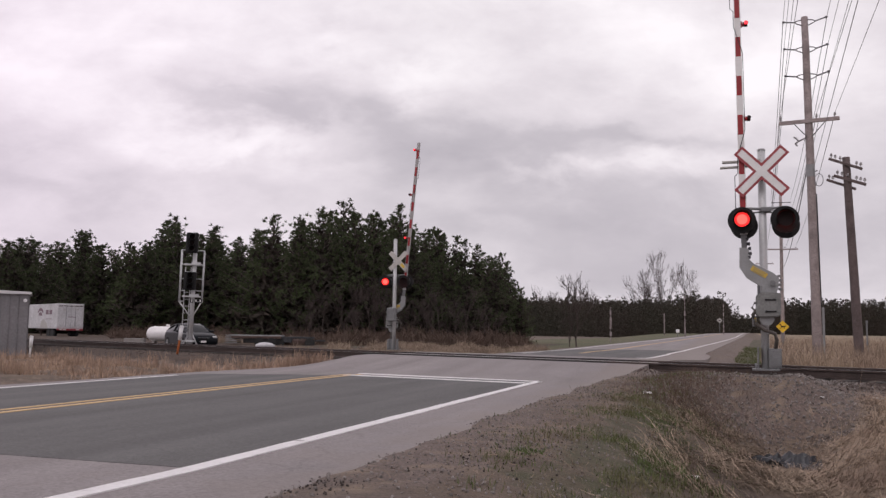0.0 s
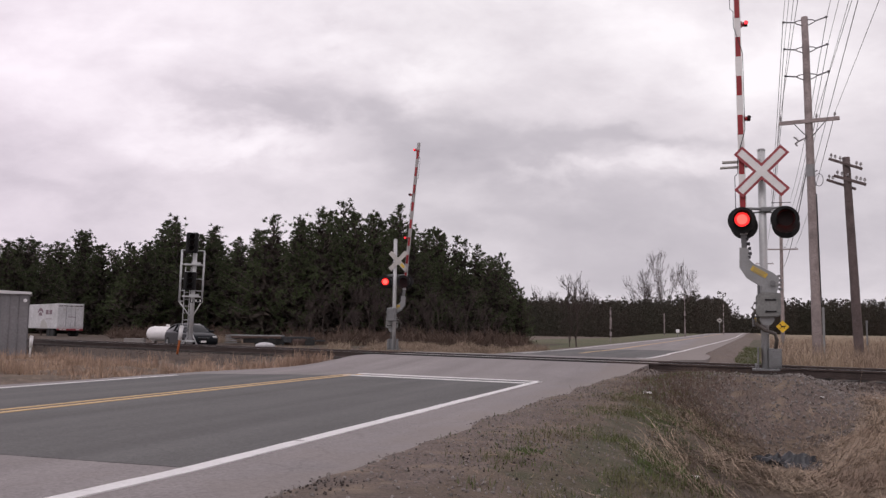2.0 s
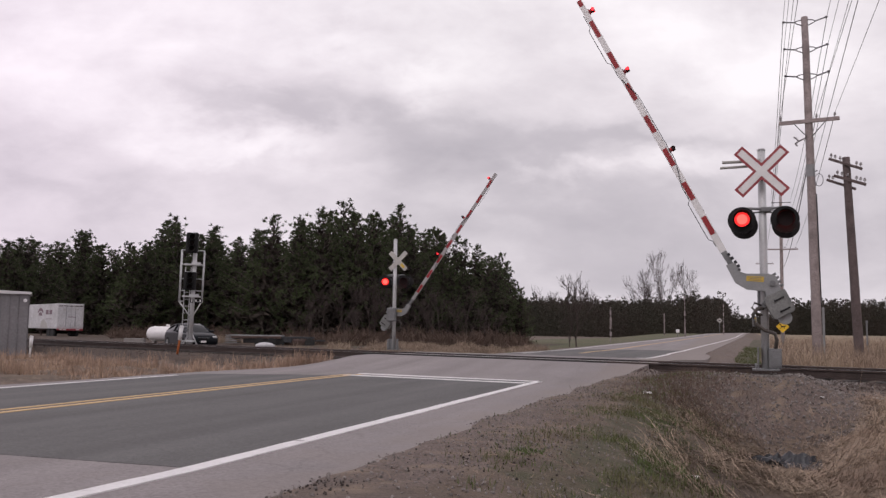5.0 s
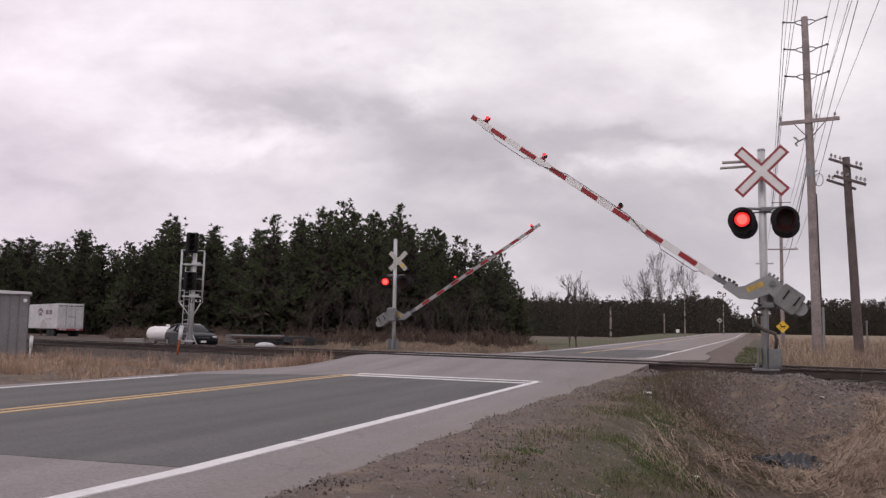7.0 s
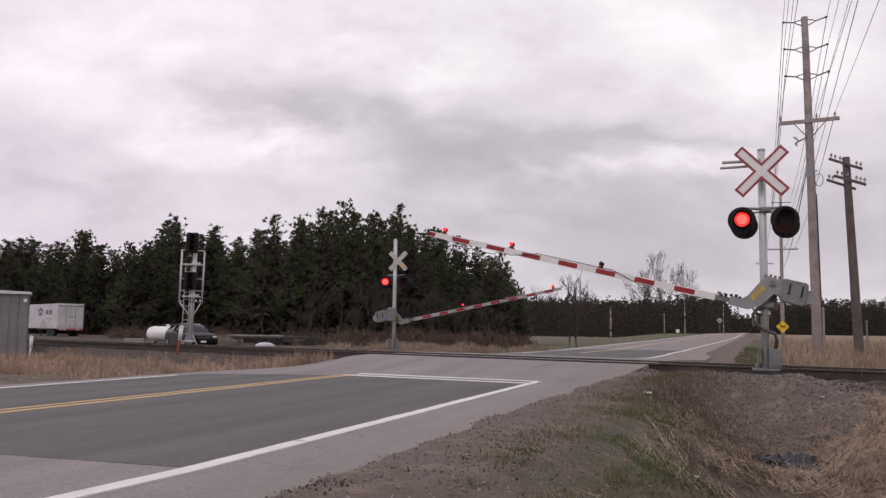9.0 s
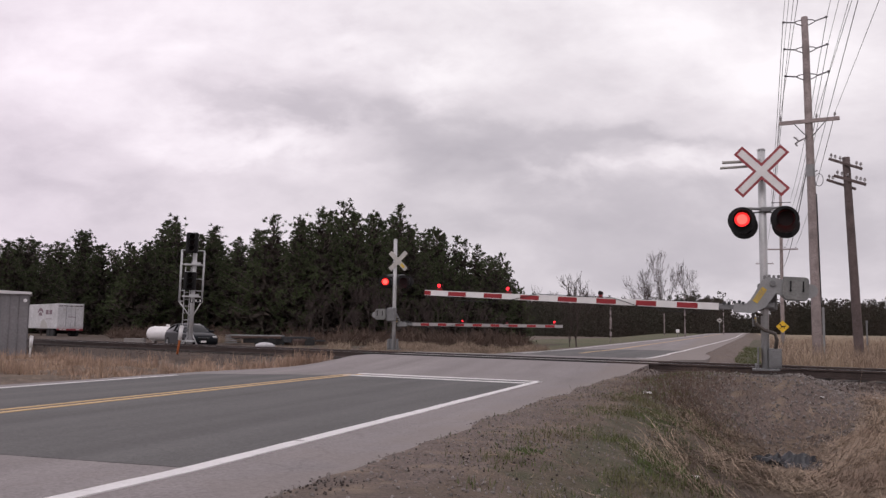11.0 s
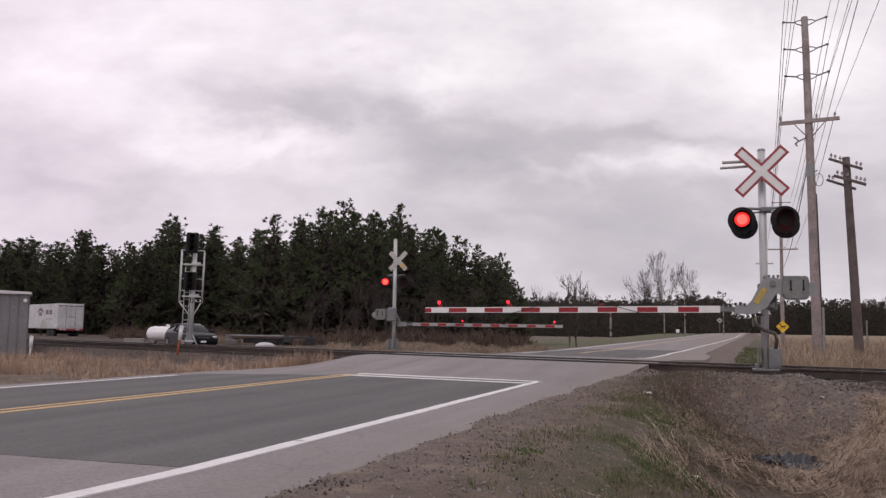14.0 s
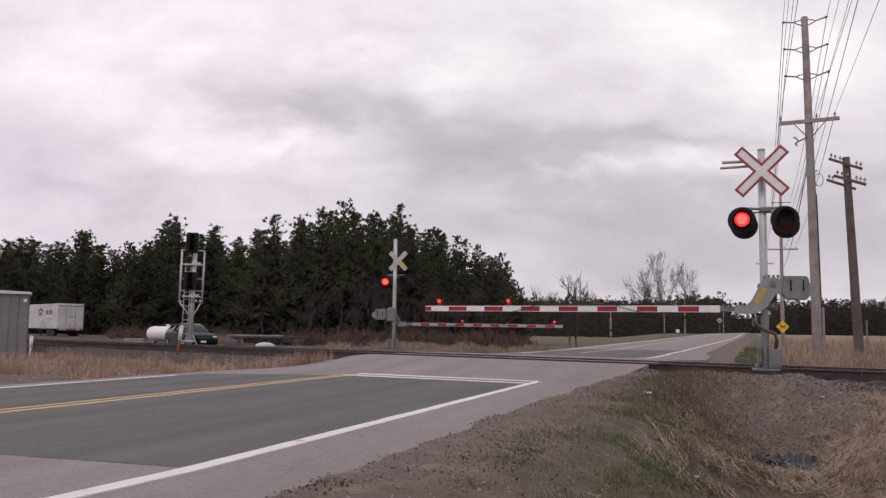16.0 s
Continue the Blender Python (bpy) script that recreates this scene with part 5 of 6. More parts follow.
def stones(name, spots, r0, r1, material, label, seed):
    rng = random.Random(seed)
    vs, fs = [], []
    for x, y in spots:
        r = r0 + (r1 - r0) * rng.random() ** 2.5
        pv, pf = PEB[rng.randrange(5)]
        m3 = Euler((rng.uniform(0, 6), rng.uniform(0, 6), rng.uniform(0, 6))).to_matrix() @ Matrix.Diagonal((1, rng.uniform(0.6, 1), rng.uniform(0.5, 0.9)))
        c_ = Vector((x, y, ground_z(x, y) + r * 0.3))
        k = len(vs)
        vs += [c_ + m3 @ Vector(p) * r for p in pv]
        fs += [tuple(i + k for i in f) for f in pf]
    return from_arrays(name, vs, fs, material, label, "stones", "stuff")


sp = []
while len(sp) < 7000:
    x, y = rg.uniform(-1.3, 3.2), rg.uniform(12.3, 17.2)
    k = math.exp(-(max(0.0, abs(x - 0.5) - 1.1) / 0.6) ** 2) * (1 - step(0.5, 1.7, abs(y - 15.0) - 1.2))
    if rg.random() < k and track_off(x, y) < -1.2:
        sp.append((x, y))
stones("ballast_mound", sp, 0.008, 0.034, M["stone"], "grey crushed stone mound round the signal", 41)
sp = []
while len(sp) < 5000:
    x = rg.uniform(-38, 9) if rg.random() < 0.6 else rg.uniform(-1.5, 8)
    s = rg.uniform(1.2, 3.2) * (-1 if rg.random() < 0.85 else 1)
    y = 18.93 - SKEW * x + s
    if -11.4 < x < -1.5:
        continue
    sp.append((x, y))
stones("ballast", sp, 0.012, 0.032, M["ballast_dark"], "grey crushed ballast stone along the track", 42)
sp = []
while len(sp) < 4600:
    x, y = -2.25 + 1.7 * rg.random() ** 1.3, 3.4 + 13 * rg.random() ** 1.2
    if noise.noise(Vector((x * 2.0, y * 1.3, 31))) > rg.uniform(-0.5, 0.45):
        sp.append((x, y))
stones("shoulder_gravel", sp, 0.004, 0.017, M["stone"], "loose gravel on the road's shoulder", 43)


sp = []
for cx, cy, rx_, ry_, n_ in ((-1.98, 4.15, 0.10, 0.16, 90), (-1.50, 12.0, 0.22, 0.9, 260), (-1.55, 5.6, 0.2, 0.7, 120), (-1.3, 6.2, 0.25, 0.6, 120), (-1.05, 15.6, 0.3, 0.8, 160)):
    sp += [(rg.gauss(cx, rx_), rg.gauss(cy, ry_)) for _ in range(n_)]
stones("soil_clods", sp, 0.004, 0.013, M["clod"], "dark crumbled soil clods on the gravel shoulder", 45)


# ---- beside the track, on the far side of the road ----
def shed():
    """A grey metal equipment hut with ribbed walls and a low white roof."""
    m = pose(-27.03, 25.375, -0.30, 0, 0, 43)
    th = empty("equipment_hut", m, "grey ribbed metal equipment hut with a white roof", "hut")
    w, d, h = 4.2, 2.4, 2.30
    for ln, m in ((w, pose(0, -d / 2, 0)), (w, pose(0, d / 2, 0, 0, 0, 180)), (d - 0.14, pose(w / 2, 0, 0, 0, 0, 90)), (d - 0.14, pose(-w / 2, 0, 0, 0, 0, -90))):
        front, o = [], -ln / 2
        while o < ln / 2 - 0.30:
            front += [(o, 0.0), (o + 0.24, 0.0), (o + 0.255, -0.03), (o + 0.285, -0.03)]
            o += 0.30
        front += [(o, 0.0), (ln / 2, 0.0)]
        loop = front + [(ln / 2, 0.06), (-ln / 2, 0.06)]
        bm = bmesh.new()
        lo, hi = [bm.verts.new((x, y, 0)) for x, y in loop], [bm.verts.new((x, y, h)) for x, y in loop]
        bm.faces.new(lo[::-1])
        bm.faces.new(hi)
        for a in range(len(loop)):
            b_ = (a + 1) % len(loop)
            bm.faces.new((lo[a], lo[b_], hi[b_], hi[a]))
        wl_ = part("wall", bm, M["shed"], th)
        wl_.matrix_basis = m
    bm = bmesh.new()
    add_prism(bm, [(-w / 2 - 0.1, h), (w / 2 + 0.1, h), (w / 2 + 0.1, h + 0.08), (0, h + 0.17), (-w / 2 - 0.1, h + 0.08)], -d / 2 - 0.1, d / 2 + 0.1)
    part("roof", bm, M["shed_roof"], th, "low white metal roof")
    bm = bmesh.new()
    add_tube(bm, (w / 2 - 0.10, -d / 2 - 0.14, h - 0.24), (w / 2 - 0.10, -d / 2 - 0.04, h - 0.24), 0.07, 0.065, 14)
    part("wall_lamp", bm, M["plastic_white"], th, "round white lamp under the eave")
    bm = bmesh.new()
    add_tube(bm, (0.3, 0, h + 0.2), (0.3, 0, h + 0.42), 0.02, 0.02, 6)
    part("aerial", bm, M["galv"], th)
    return th


shed()


def marker(x, y, h, lean, colour, cap, label):
    th = empty("marker_post", pose(x, y, ground_z(x, y), 0, lean, 0), label, "post")
    bm = bmesh.new()
    add_tube(bm, (0, 0, -0.1), (0, 0, h), 0.036, 0.036, 10)
    part("post", bm, colour, th)
    bm = bmesh.new()
    add_tube(bm, (0, 0, h * 0.52), (0, 0, h), 0.062, 0.062, 12)
    add_tube(bm, (0, 0, h), (0, 0, h + 0.05), 0.07, 0.05, 12)
    part("sleeve", bm, cap, th)
    return th


marker(-23.09, 24.47, 0.75, 3, M["plastic_white"], M["plastic_white"], "white plastic marker post beside the hut")
marker(-16.45, 23.6, 0.86, 8, M["orange"], M["plastic_white"], "leaning orange cable marker with a white sleeve")


def rail_signal():
    """A railway colour-light signal: two heads one over the other on a mast with ladder and cages."""
    th = empty("railway_signal", pose(-21.15, 31.1, -0.02, 0, 1.0, 30), "silver railway signal mast with two black heads and ladder", "signal")
    bm = bmesh.new()
    add_box(bm, (0, 0, 0.0), (0.7, 0.7, 0.3), None, 0.04)
    part("foundation", bm, M["concrete"], th)
    bm = bmesh.new()
    add_tube(bm, (0.05, 0, 0.1), (0.05, 0, 4.35), 0.10, 0.085, 14)
    add_box(bm, (0.05, 0, 0.3), (0.36, 0.3, 0.06))
    for s in (-1, 1):
        add_tube(bm, (0.05, 0, 0.75), (0.05 + s * 0.28, 0, 0.15), 0.03, 0.03, 6)
    part("mast", bm, M["alu"], th)
    bm = bmesh.new()
    for x in (-0.30, -0.08):
        add_tube(bm, (x, -0.02, 0.1), (x, -0.02, 3.4), 0.022, 0.022, 6)
    for i in range(11):
        add_tube(bm, (-0.30, -0.02, 0.3 + i * 0.29), (-0.08, -0.02, 0.3 + i * 0.29), 0.014, 0.014, 5)
    part("ladder", bm, M["alu"], th)
    bm = bmesh.new()
    for x in (-0.50, 0.42):
        add_tube(bm, (x, -0.05, 1.95), (x, -0.05, 4.1), 0.026, 0.026, 6)
        add_tube(bm, (x, 0.45, 1.95), (x, 0.45, 4.1), 0.026, 0.026, 6)
        for z in (1.95, 2.4, 2.9, 3.5, 4.1):
            add_tube(bm, (x, -0.05, z), (x, 0.45, z), 0.02, 0.02, 6)
            xx = -0.28 if x < 0 else 0.05
            add_tube(bm, (x, -0.05, z), (xx, -0.05, z), 0.02, 0.02, 6)
        add_tube(bm, (x, -0.02, 1.95), (0.05, 0, 1.25), 0.028, 0.028, 6)
    part("guard_cage", bm, M["alu"], th, "silver tube guard rails")
    for z in (2.16, 3.5):
        bm = bmesh.new()
        add_box(bm, (0.0, 0.1, z), (0.72, 0.6, 0.05))
        add_box(bm, (0.12, -0.12, z + 0.05), (0.36, 0.08, 0.10))
        part("platform", bm, M["alu"], th)
    for z, hh in ((2.80, 0.76), (4.40, 0.86)):
        bm = bmesh.new()
        add_box(bm, (-0.08, -0.22, z), (0.50, 0.16, hh), None, 0.05)
        hd = part("signal_head", bm, M["black"], th, "black signal head with hooded lamps")
        n_ = 3 if hh > 0.7 else 2
        for i in range(n_):
            zz = z + (i - (n_ - 1) / 2) * 0.25
            bm = bmesh.new()
            add_tube(bm, (-0.08, -0.29, zz), (-0.08, -0.55, zz + 0.0), 0.115, 0.12, 14, False)
            part("hood", bm, M["black"], hd)
            bm = bmesh.new()
            disc(bm, (-0.08, -0.305, zz), 0.09, 0.01, 14)
            part("lens", bm, M["lens_dark"], hd)
    for k in range(3):
        bm = bmesh.new()
        add_box(bm, (0.04 + 0.17 * k, -0.2, 1.98), (0.13, 0.02, 0.17), None, 0.003)
        pl = part("number_plate", bm, M["plant"], th, "small dark plate with a pale mark")
        bm = bmesh.new()
        add_box(bm, (0.04 + 0.17 * k, -0.213, 1.98), (0.05, 0.004, 0.10))
        part("mark", bm, M["white"], pl)
    return th


rail_signal()


def car():
    """A dark saloon seen from the front quarter."""
    th = empty("saloon_car", pose(-28.95, 42.75, -0.36, 0, 0, -38), "parked dark grey saloon car", "car")
    prof = [(-2.16, 0.50), (-2.20, 0.72), (-2.12, 0.92), (-1.9, 1.00), (-0.9, 1.01), (0.6, 0.99), (1.1, 0.955), (1.6, 0.885), (1.98, 0.79), (2.16, 0.66), (2.20, 0.50), (2.16, 0.30), (2.0, 0.20), (-2.0, 0.20), (-2.12, 0.30)]
    bm = bmesh.new()
    ring = []
    for y, k, pull in ((-0.90, 0.86, 0.90), (-0.885, 0.94, 0.93), (-0.80, 0.985, 0.955), (-0.5, 1.0, 0.99), (0.0, 1.01, 1.0), (0.5, 1.0, 0.99), (0.80, 0.985, 0.955), (0.885, 0.94, 0.93), (0.90, 0.86, 0.90)):
        ring.append([bm.verts.new((x * (pull if abs(x) > 1.3 else 1), y, 0.20 + (z - 0.20) * k)) for x, z in prof])
    n_ = len(prof)
    for a, b in zip(ring, ring[1:]):
        for i in range(n_):
            bm.faces.new((a[i], a[(i + 1) % n_], b[(i + 1) % n_], b[i])).smooth = True
    bm.faces.new(ring[0])
    bm.faces.new(ring[-1][::-1])
    bmesh.ops.recalc_face_normals(bm, faces=bm.faces)
    part("body", bm, M["car"], th)
    # glass all round under a lofted roof: station, height, half width at the top
    cab = [(-2.02, 0.99, 0.74), (-1.62, 1.26, 0.66), (-1.15, 1.41, 0.61), (-0.5, 1.47, 0.60), (0.05, 1.445, 0.60), (0.42, 1.34, 0.62), (0.80, 1.15, 0.69), (1.18, 0.965, 0.76)]
    bm = bmesh.new()
    rows = [[bm.verts.new(v) for v in ((x, -0.84, min(z, 0.97)), (x, -w - 0.03, 0.97 + (z - 0.97) * 0.80), (x, -w * 0.8, z - 0.012), (x, 0, z), (x, w * 0.8, z - 0.012), (x, w + 0.03, 0.97 + (z - 0.97) * 0.80), (x, 0.84, min(z, 0.97)))] for x, z, w in cab]
    for a, b in zip(rows, rows[1:]):
        for i in range(6):
            bm.faces.new((a[i], a[i + 1], b[i + 1], b[i])).smooth = True
    bmesh.ops.recalc_face_normals(bm, faces=bm.faces)
    part("windows", bm, M["glass"], th, "dark car windows")
    bm = bmesh.new()
    rows = [[bm.verts.new((x, w * f, z + 0.012 - 0.05 * f * f)) for f in (-1.05, -0.8, 0, 0.8, 1.05)] for x, z, w in cab[2:5]]
    for a, b in zip(rows, rows[1:]):
        for i in range(4):
            bm.faces.new((a[i], a[i + 1], b[i + 1], b[i])).smooth = True
    bmesh.ops.solidify(bm, geom=bm.faces[:], thickness=0.02)
    for s in (-1, 1):
        add_path(bm, [(x, s * (w + 0.035), 0.97 + (z - 0.97) * 0.83) for x, z, w in cab], 0.03, 6)
        add_tube(bm, (-0.42, s * 0.85, 0.98), (-0.42, s * 0.64, 1.40), 0.035, 0.035, 6)
    part("roof", bm, M["car"], th)
    for s in (-1, 1):
        bm = bmesh.new()
        add_box(bm, (2.00, s * 0.69, 0.70), (0.26, 0.24, 0.11), pose(0, 0, 0, 0, 0, 0), 0.03)
        part("headlight", bm, M["lamp_glass"], th)
        bm = bmesh.new()
        add_box(bm, (0.75, s * 0.98, 1.0), (0.12, 0.2, 0.13), None, 0.03)
        part("mirror", bm, M["car"], th)
        for x in (-1.38, 1.38):
            bm = bmesh.new()
            add_tube(bm, (x, s * 0.92, 0.33), (x, s * 0.70, 0.33), 0.33, 0.33, 20)
            wh = part("wheel", bm, M["tyre"], th)
            bm = bmesh.new()
            add_tube(bm, (x, s * 0.93, 0.33), (x, s * 0.90, 0.33), 0.2, 0.2, 14)
            part("rim", bm, M["galv"], wh)
    bm = bmesh.new()
    add_box(bm, (2.22, 0, 0.60), (0.06, 0.62, 0.10), None, 0.01)
    part("grille", bm, M["black"], th)
    bm = bmesh.new()
    add_box(bm, (2.24, 0, 0.655), (0.05, 0.66, 0.018))
    part("grille_bar", bm, M["galv"], th)
    bm = bmesh.new()
    add_box(bm, (2.25, 0, 0.44), (0.03, 0.32, 0.12))
    part("plate_bar", bm, M["white"], th, "white number plate blank")
    return th


car()


def tank():
    th = empty("gas_tank", pose(-33.1, 46.4, -0.42, 0, 0, 20), "white horizontal gas tank on saddles", "tank")
    bm = bmesh.new()
    r, hl = 0.46, 0.85
    xs = [(-hl - r * math.cos(a), r * math.sin(a)) for a in np.linspace(0.0, math.pi / 2, 7)] + [(hl + r * math.cos(a), r * math.sin(a)) for a in np.linspace(math.pi / 2, 0.0, 7)]
    add_path(bm, [(x, 0, 0.86) for x, _ in xs], [max(0.01, q) for _, q in xs], 24)
    part("shell", bm, M["tank"], th)
    for x in (-0.8, 0.8):
        bm = bmesh.new()
        add_box(bm, (x, 0, 0.2), (0.14, 0.7, 0.5), None, 0.01)
        part("saddle", bm, M["concrete"], th)
    bm = bmesh.new()
    add_box(bm, (0.55, -0.452, 0.95), (0.28, 0.02, 0.12))
    part("placard", bm, M["rust"], th, "small brown placard")
    bm = bmesh.new()
    add_tube(bm, (0, 0, 1.30), (0, 0, 1.44), 0.13, 0.12, 12)
    part("valve_cover", bm, M["tank"], th)
    return th


tank()
bm = bmesh.new()
add_box(bm, (0, 0, 0.26), (1.1, 0.5, 0.52), None, 0.03)
ob = part("concrete_block", bm, M["concrete"])
ob.matrix_basis = pose(-31.4, 41.0, -0.32, 0, 0, 22)
tagged(ob, "low grey concrete block beside the track", "block")


TRAILER = (-60.6, 69.2, -0.42)


def freight_trailer():
    """A white box trailer on its wheels, seen from the rear corner."""
    th = empty("box_trailer", pose(*TRAILER, 0, 0, -31), "white box trailer with faded marks parked behind the track", "trailer")
    w, h, ln = 2.5, 2.45, 9.5
    bm = bmesh.new()
    add_box(bm, (-ln / 2, 0, 1.0 + h / 2), (ln, w, h), None, 0.03)
    part("box", bm, M["box_white"], th)
    for y in (-0.62, 0.62):
        bm = bmesh.new()
        add_box(bm, (0.02, y, 1.0 + h / 2), (0.05, 1.16, h - 0.22), None, 0.01)
        dr = part("rear_door", bm, M["box_white"], th)
        bm = bmesh.new()
        add_tube(bm, (0.06, y * 0.7, 1.2), (0.06, y * 0.7, 3.1), 0.025, 0.025, 6)
        part("lock_rod", bm, M["galv"], dr)
    bm = bmesh.new()
    add_box(bm, (0.02, 0, 3.22), (0.05, 2.3, 0.10))
    part("header", bm, M["rust"], th)
    bm = bmesh.new()
    add_box(bm, (0.0, 0, 0.92), (0.14, 2.44, 0.16))
    part("bumper", bm, M["sign_red"], th)
    for y in (-0.9, -0.55, 0.7):
        bm = bmesh.new()
        add_box(bm, (0.09, y, 0.93), (0.03, 0.28, 0.10))
        part("tail_light", bm, M["white"], th)
    # the maker's mark as plain shapes on the long side
    for x, z, sx_, sz in ((-3.15, 2.62, 0.85, 0.45), (-2.05, 2.62, 0.85, 0.45), (-2.5, 1.95, 1.7, 0.06)):
        bm = bmesh.new()
        add_box(bm, (x, -w / 2 - 0.006, z), (sx_, 0.012, sz))
        part("side_mark", bm, M["mark"], th, "plain plum block")
    for r_, z0, m_ in ((0.62, 2.45, "mark"), (0.50, 2.28, "box_white"), (0.44, 2.20, "mark")):
        bm = bmesh.new()
        pts = [(-5.3 + 1.5 * r_ * math.cos(a), z0 + r_ * math.sin(a)) for a in np.linspace(0.15, 2.9, 12)]
        add_prism(bm, pts, -w / 2 - 0.02 - 0.02 * (0.62 - r_), -w / 2 - 0.001)
        part("side_mark", bm, M[m_], th, "dark leaf-shaped mark")
    bm = bmesh.new()
    add_prism(bm, [(-5.2, 1.05), (-2.7, 1.05), (-3.3, 1.6), (-4.2, 1.95), (-5.0, 1.7)], -w / 2 - 0.012, -w / 2 - 0.001)
    part("side_mark", bm, M["sign_back"], th, "tan picture on the side")
    bm = bmesh.new()
    add_box(bm, (0.05, 0.15, 2.15), (0.02, 0.75, 0.06))
    part("door_mark", bm, M["mark"], th, "row of small dark writing on the door")
    for y, z in ((-0.62, 2.85), (0.62, 2.9)):
        bm = bmesh.new()
        add_box(bm, (0.055, y, z), (0.02, 0.22, 0.10))
        part("door_mark", bm, M["sign_back"], th)
    for x in (-1.6, -2.8):
        for s in (-1, 1):
            bm = bmesh.new()
            add_tube(bm, (x, s * 1.2, 0.5), (x, s * 0.85, 0.5), 0.5, 0.5, 18)
            part("wheel", bm, M["tyre"], th)
    bm = bmesh.new()
    add_box(bm, (-ln / 2, 0, 0.9), (ln - 0.4, 1.0, 0.2))
    for s in (-0.5, 0.5):
        add_box(bm, (-7.3, s, 0.42), (0.12, 0.12, 0.85))
    part("chassis", bm, M["rust"], th)
    return th


freight_trailer()


def flat_trailer():
    th = empty("flat_trailer", pose(-27.0, 47.0, -0.3, 0, 0, 20), "low flatbed trailer with a dark deck", "trailer")
    # the black sheet stands in for the shade under the deck
    for nm, c, s, mt in (("deck", (0, 0, 0.72), (3.0, 1.4, 0.08), "galv"), ("side_rail", (0, -0.72, 0.62), (3.0, 0.05, 0.14), "rust"), ("skirt", (0.3, -0.66, 0.42), (2.2, 0.05, 0.3), "black")):
        bm = bmesh.new()
        add_box(bm, c, s, None, 0.01)
        part(nm, bm, M[mt], th)
    for k in range(5):
        bm = bmesh.new()
        add_box(bm, (-1.55, 0, 0.28 + 0.11 * k), (0.74 - 0.03 * k, 1.4, 0.055), None, 0.006)
        part("front_slat", bm, M["galv"], th)
    for x in (0.2, 0.9):
        bm = bmesh.new()
        add_tube(bm, (x, -0.75, 0.3), (x, -0.55, 0.3), 0.3, 0.3, 16)
        part("wheel", bm, M["tyre"], th)
    return th


flat_trailer()


def field_roller():
    """A low dark implement of beams, a drum and two wheels."""
    th = empty("farm_implement", pose(-24.75, 47.7, -0.3, 0, 0, 20), "low dark steel implement standing behind the track", "implement")
    for nm, c, s_ in (("frame_beam", (0, -0.4, 0.62), (2.1, 0.12, 0.12)), ("frame_beam", (0, 0.4, 0.62), (2.1, 0.12, 0.12)), ("cross_beam", (-0.9, 0, 0.62), (0.12, 0.9, 0.10)), ("cross_beam", (0.5, 0, 0.62), (0.12, 0.9, 0.10)), ("tool_box", (-0.55, -0.2, 0.50), (0.6, 0.5, 0.34)), ("drawbar", (1.35, 0, 0.45), (0.8, 0.10, 0.10))):
        bm = bmesh.new()
        add_box(bm, c, s_, None, 0.015)
        part(nm, bm, M["plant"], th)
    bm = bmesh.new()
    add_tube(bm, (-0.9, 0.05, 0.26), (0.7, 0.05, 0.26), 0.26, 0.26, 18)
    part("drum", bm, M["rust"], th)
    for x in (-1.0, 0.85):
        bm = bmesh.new()
        add_tube(bm, (x, -0.52, 0.30), (x, -0.36, 0.30), 0.30, 0.30, 18)
        part("wheel", bm, M["tyre"], th)
    return th


field_roller()
bm = bmesh.new()
bmesh.ops.create_icosphere(bm, subdivisions=3, radius=1.0)
for v in bm.verts:
    v.co = Vector((v.co.x * 0.48, v.co.y * 0.35, max(v.co.z, -0.4) * 0.17)) * (1 + 0.10 * noise.noise(v.co * 2.4))
for f in bm.faces:
    f.smooth = True
ob = part("filled_sack", bm, M["box_white"])
ob.matrix_basis = pose(-21.4, 37.9, 0.0, 0, 0, 20)
tagged(ob, "flattened white sack lying beside the track", "sack")

# ---- the deer warning sign and small signs far off ----
def small_sign(x, y, z, h, size, diamond, face, label):
    th = empty("road_sign", pose(x, y, z, 0, 0, 0), label, "sign")
    bm = bmesh.new()
    add_box(bm, (0, 0.03, h / 2), (0.08, 0.05, h))
    part("post", bm, M["galv_dark"], th)
    bm = bmesh.new()
    add_box(bm, (0, 0, 0), (size, 0.012, size), pose(0, 0, h - size * 0.5, 0, 45 if diamond else 0, 0), 0.004)
    pl = part("plate", bm, face, th)
    if diamond and size > 0.5:
        bm = bmesh.new()
        for a, b, r in (((-0.16, 0.02), (0.10, 0.0), 0.045), ((0.08, 0.0), (0.14, 0.18), 0.025), ((-0.16, 0.02), (-0.24, 0.12), 0.02), ((0.08, -0.02), (0.2, -0.14), 0.018), ((-0.14, 0.0), (-0.06, -0.16), 0.018), ((0.14, 0.18), (0.22, 0.16), 0.022)):
            add_tube(bm, (-a[0], -0.012, h - size * 0.5 + a[1]), (-b[0], -0.012, h - size * 0.5 + b[1]), r, r, 6)
        part("symbol", bm, M["black"], pl, "black leaping animal symbol")
    return th


small_sign(4.15, 64.6, 0.05, 1.75, 0.62, True, M["yellow"], "yellow diamond warning sign with a black leaping deer")
small_sign(-0.1, 160.0, 1.2, 2.6, 0.7, True, M["sign_back"], "back of a distant diamond road sign")
small_sign(-5.0, 110.0, 0.6, 0.9, 0.4, False, M["white"], "small white sign beside the far road")
small_sign(6.9, 47.0, -0.25, 1.9, 0.1, False, M["galv_dark"], "thin dark field post")

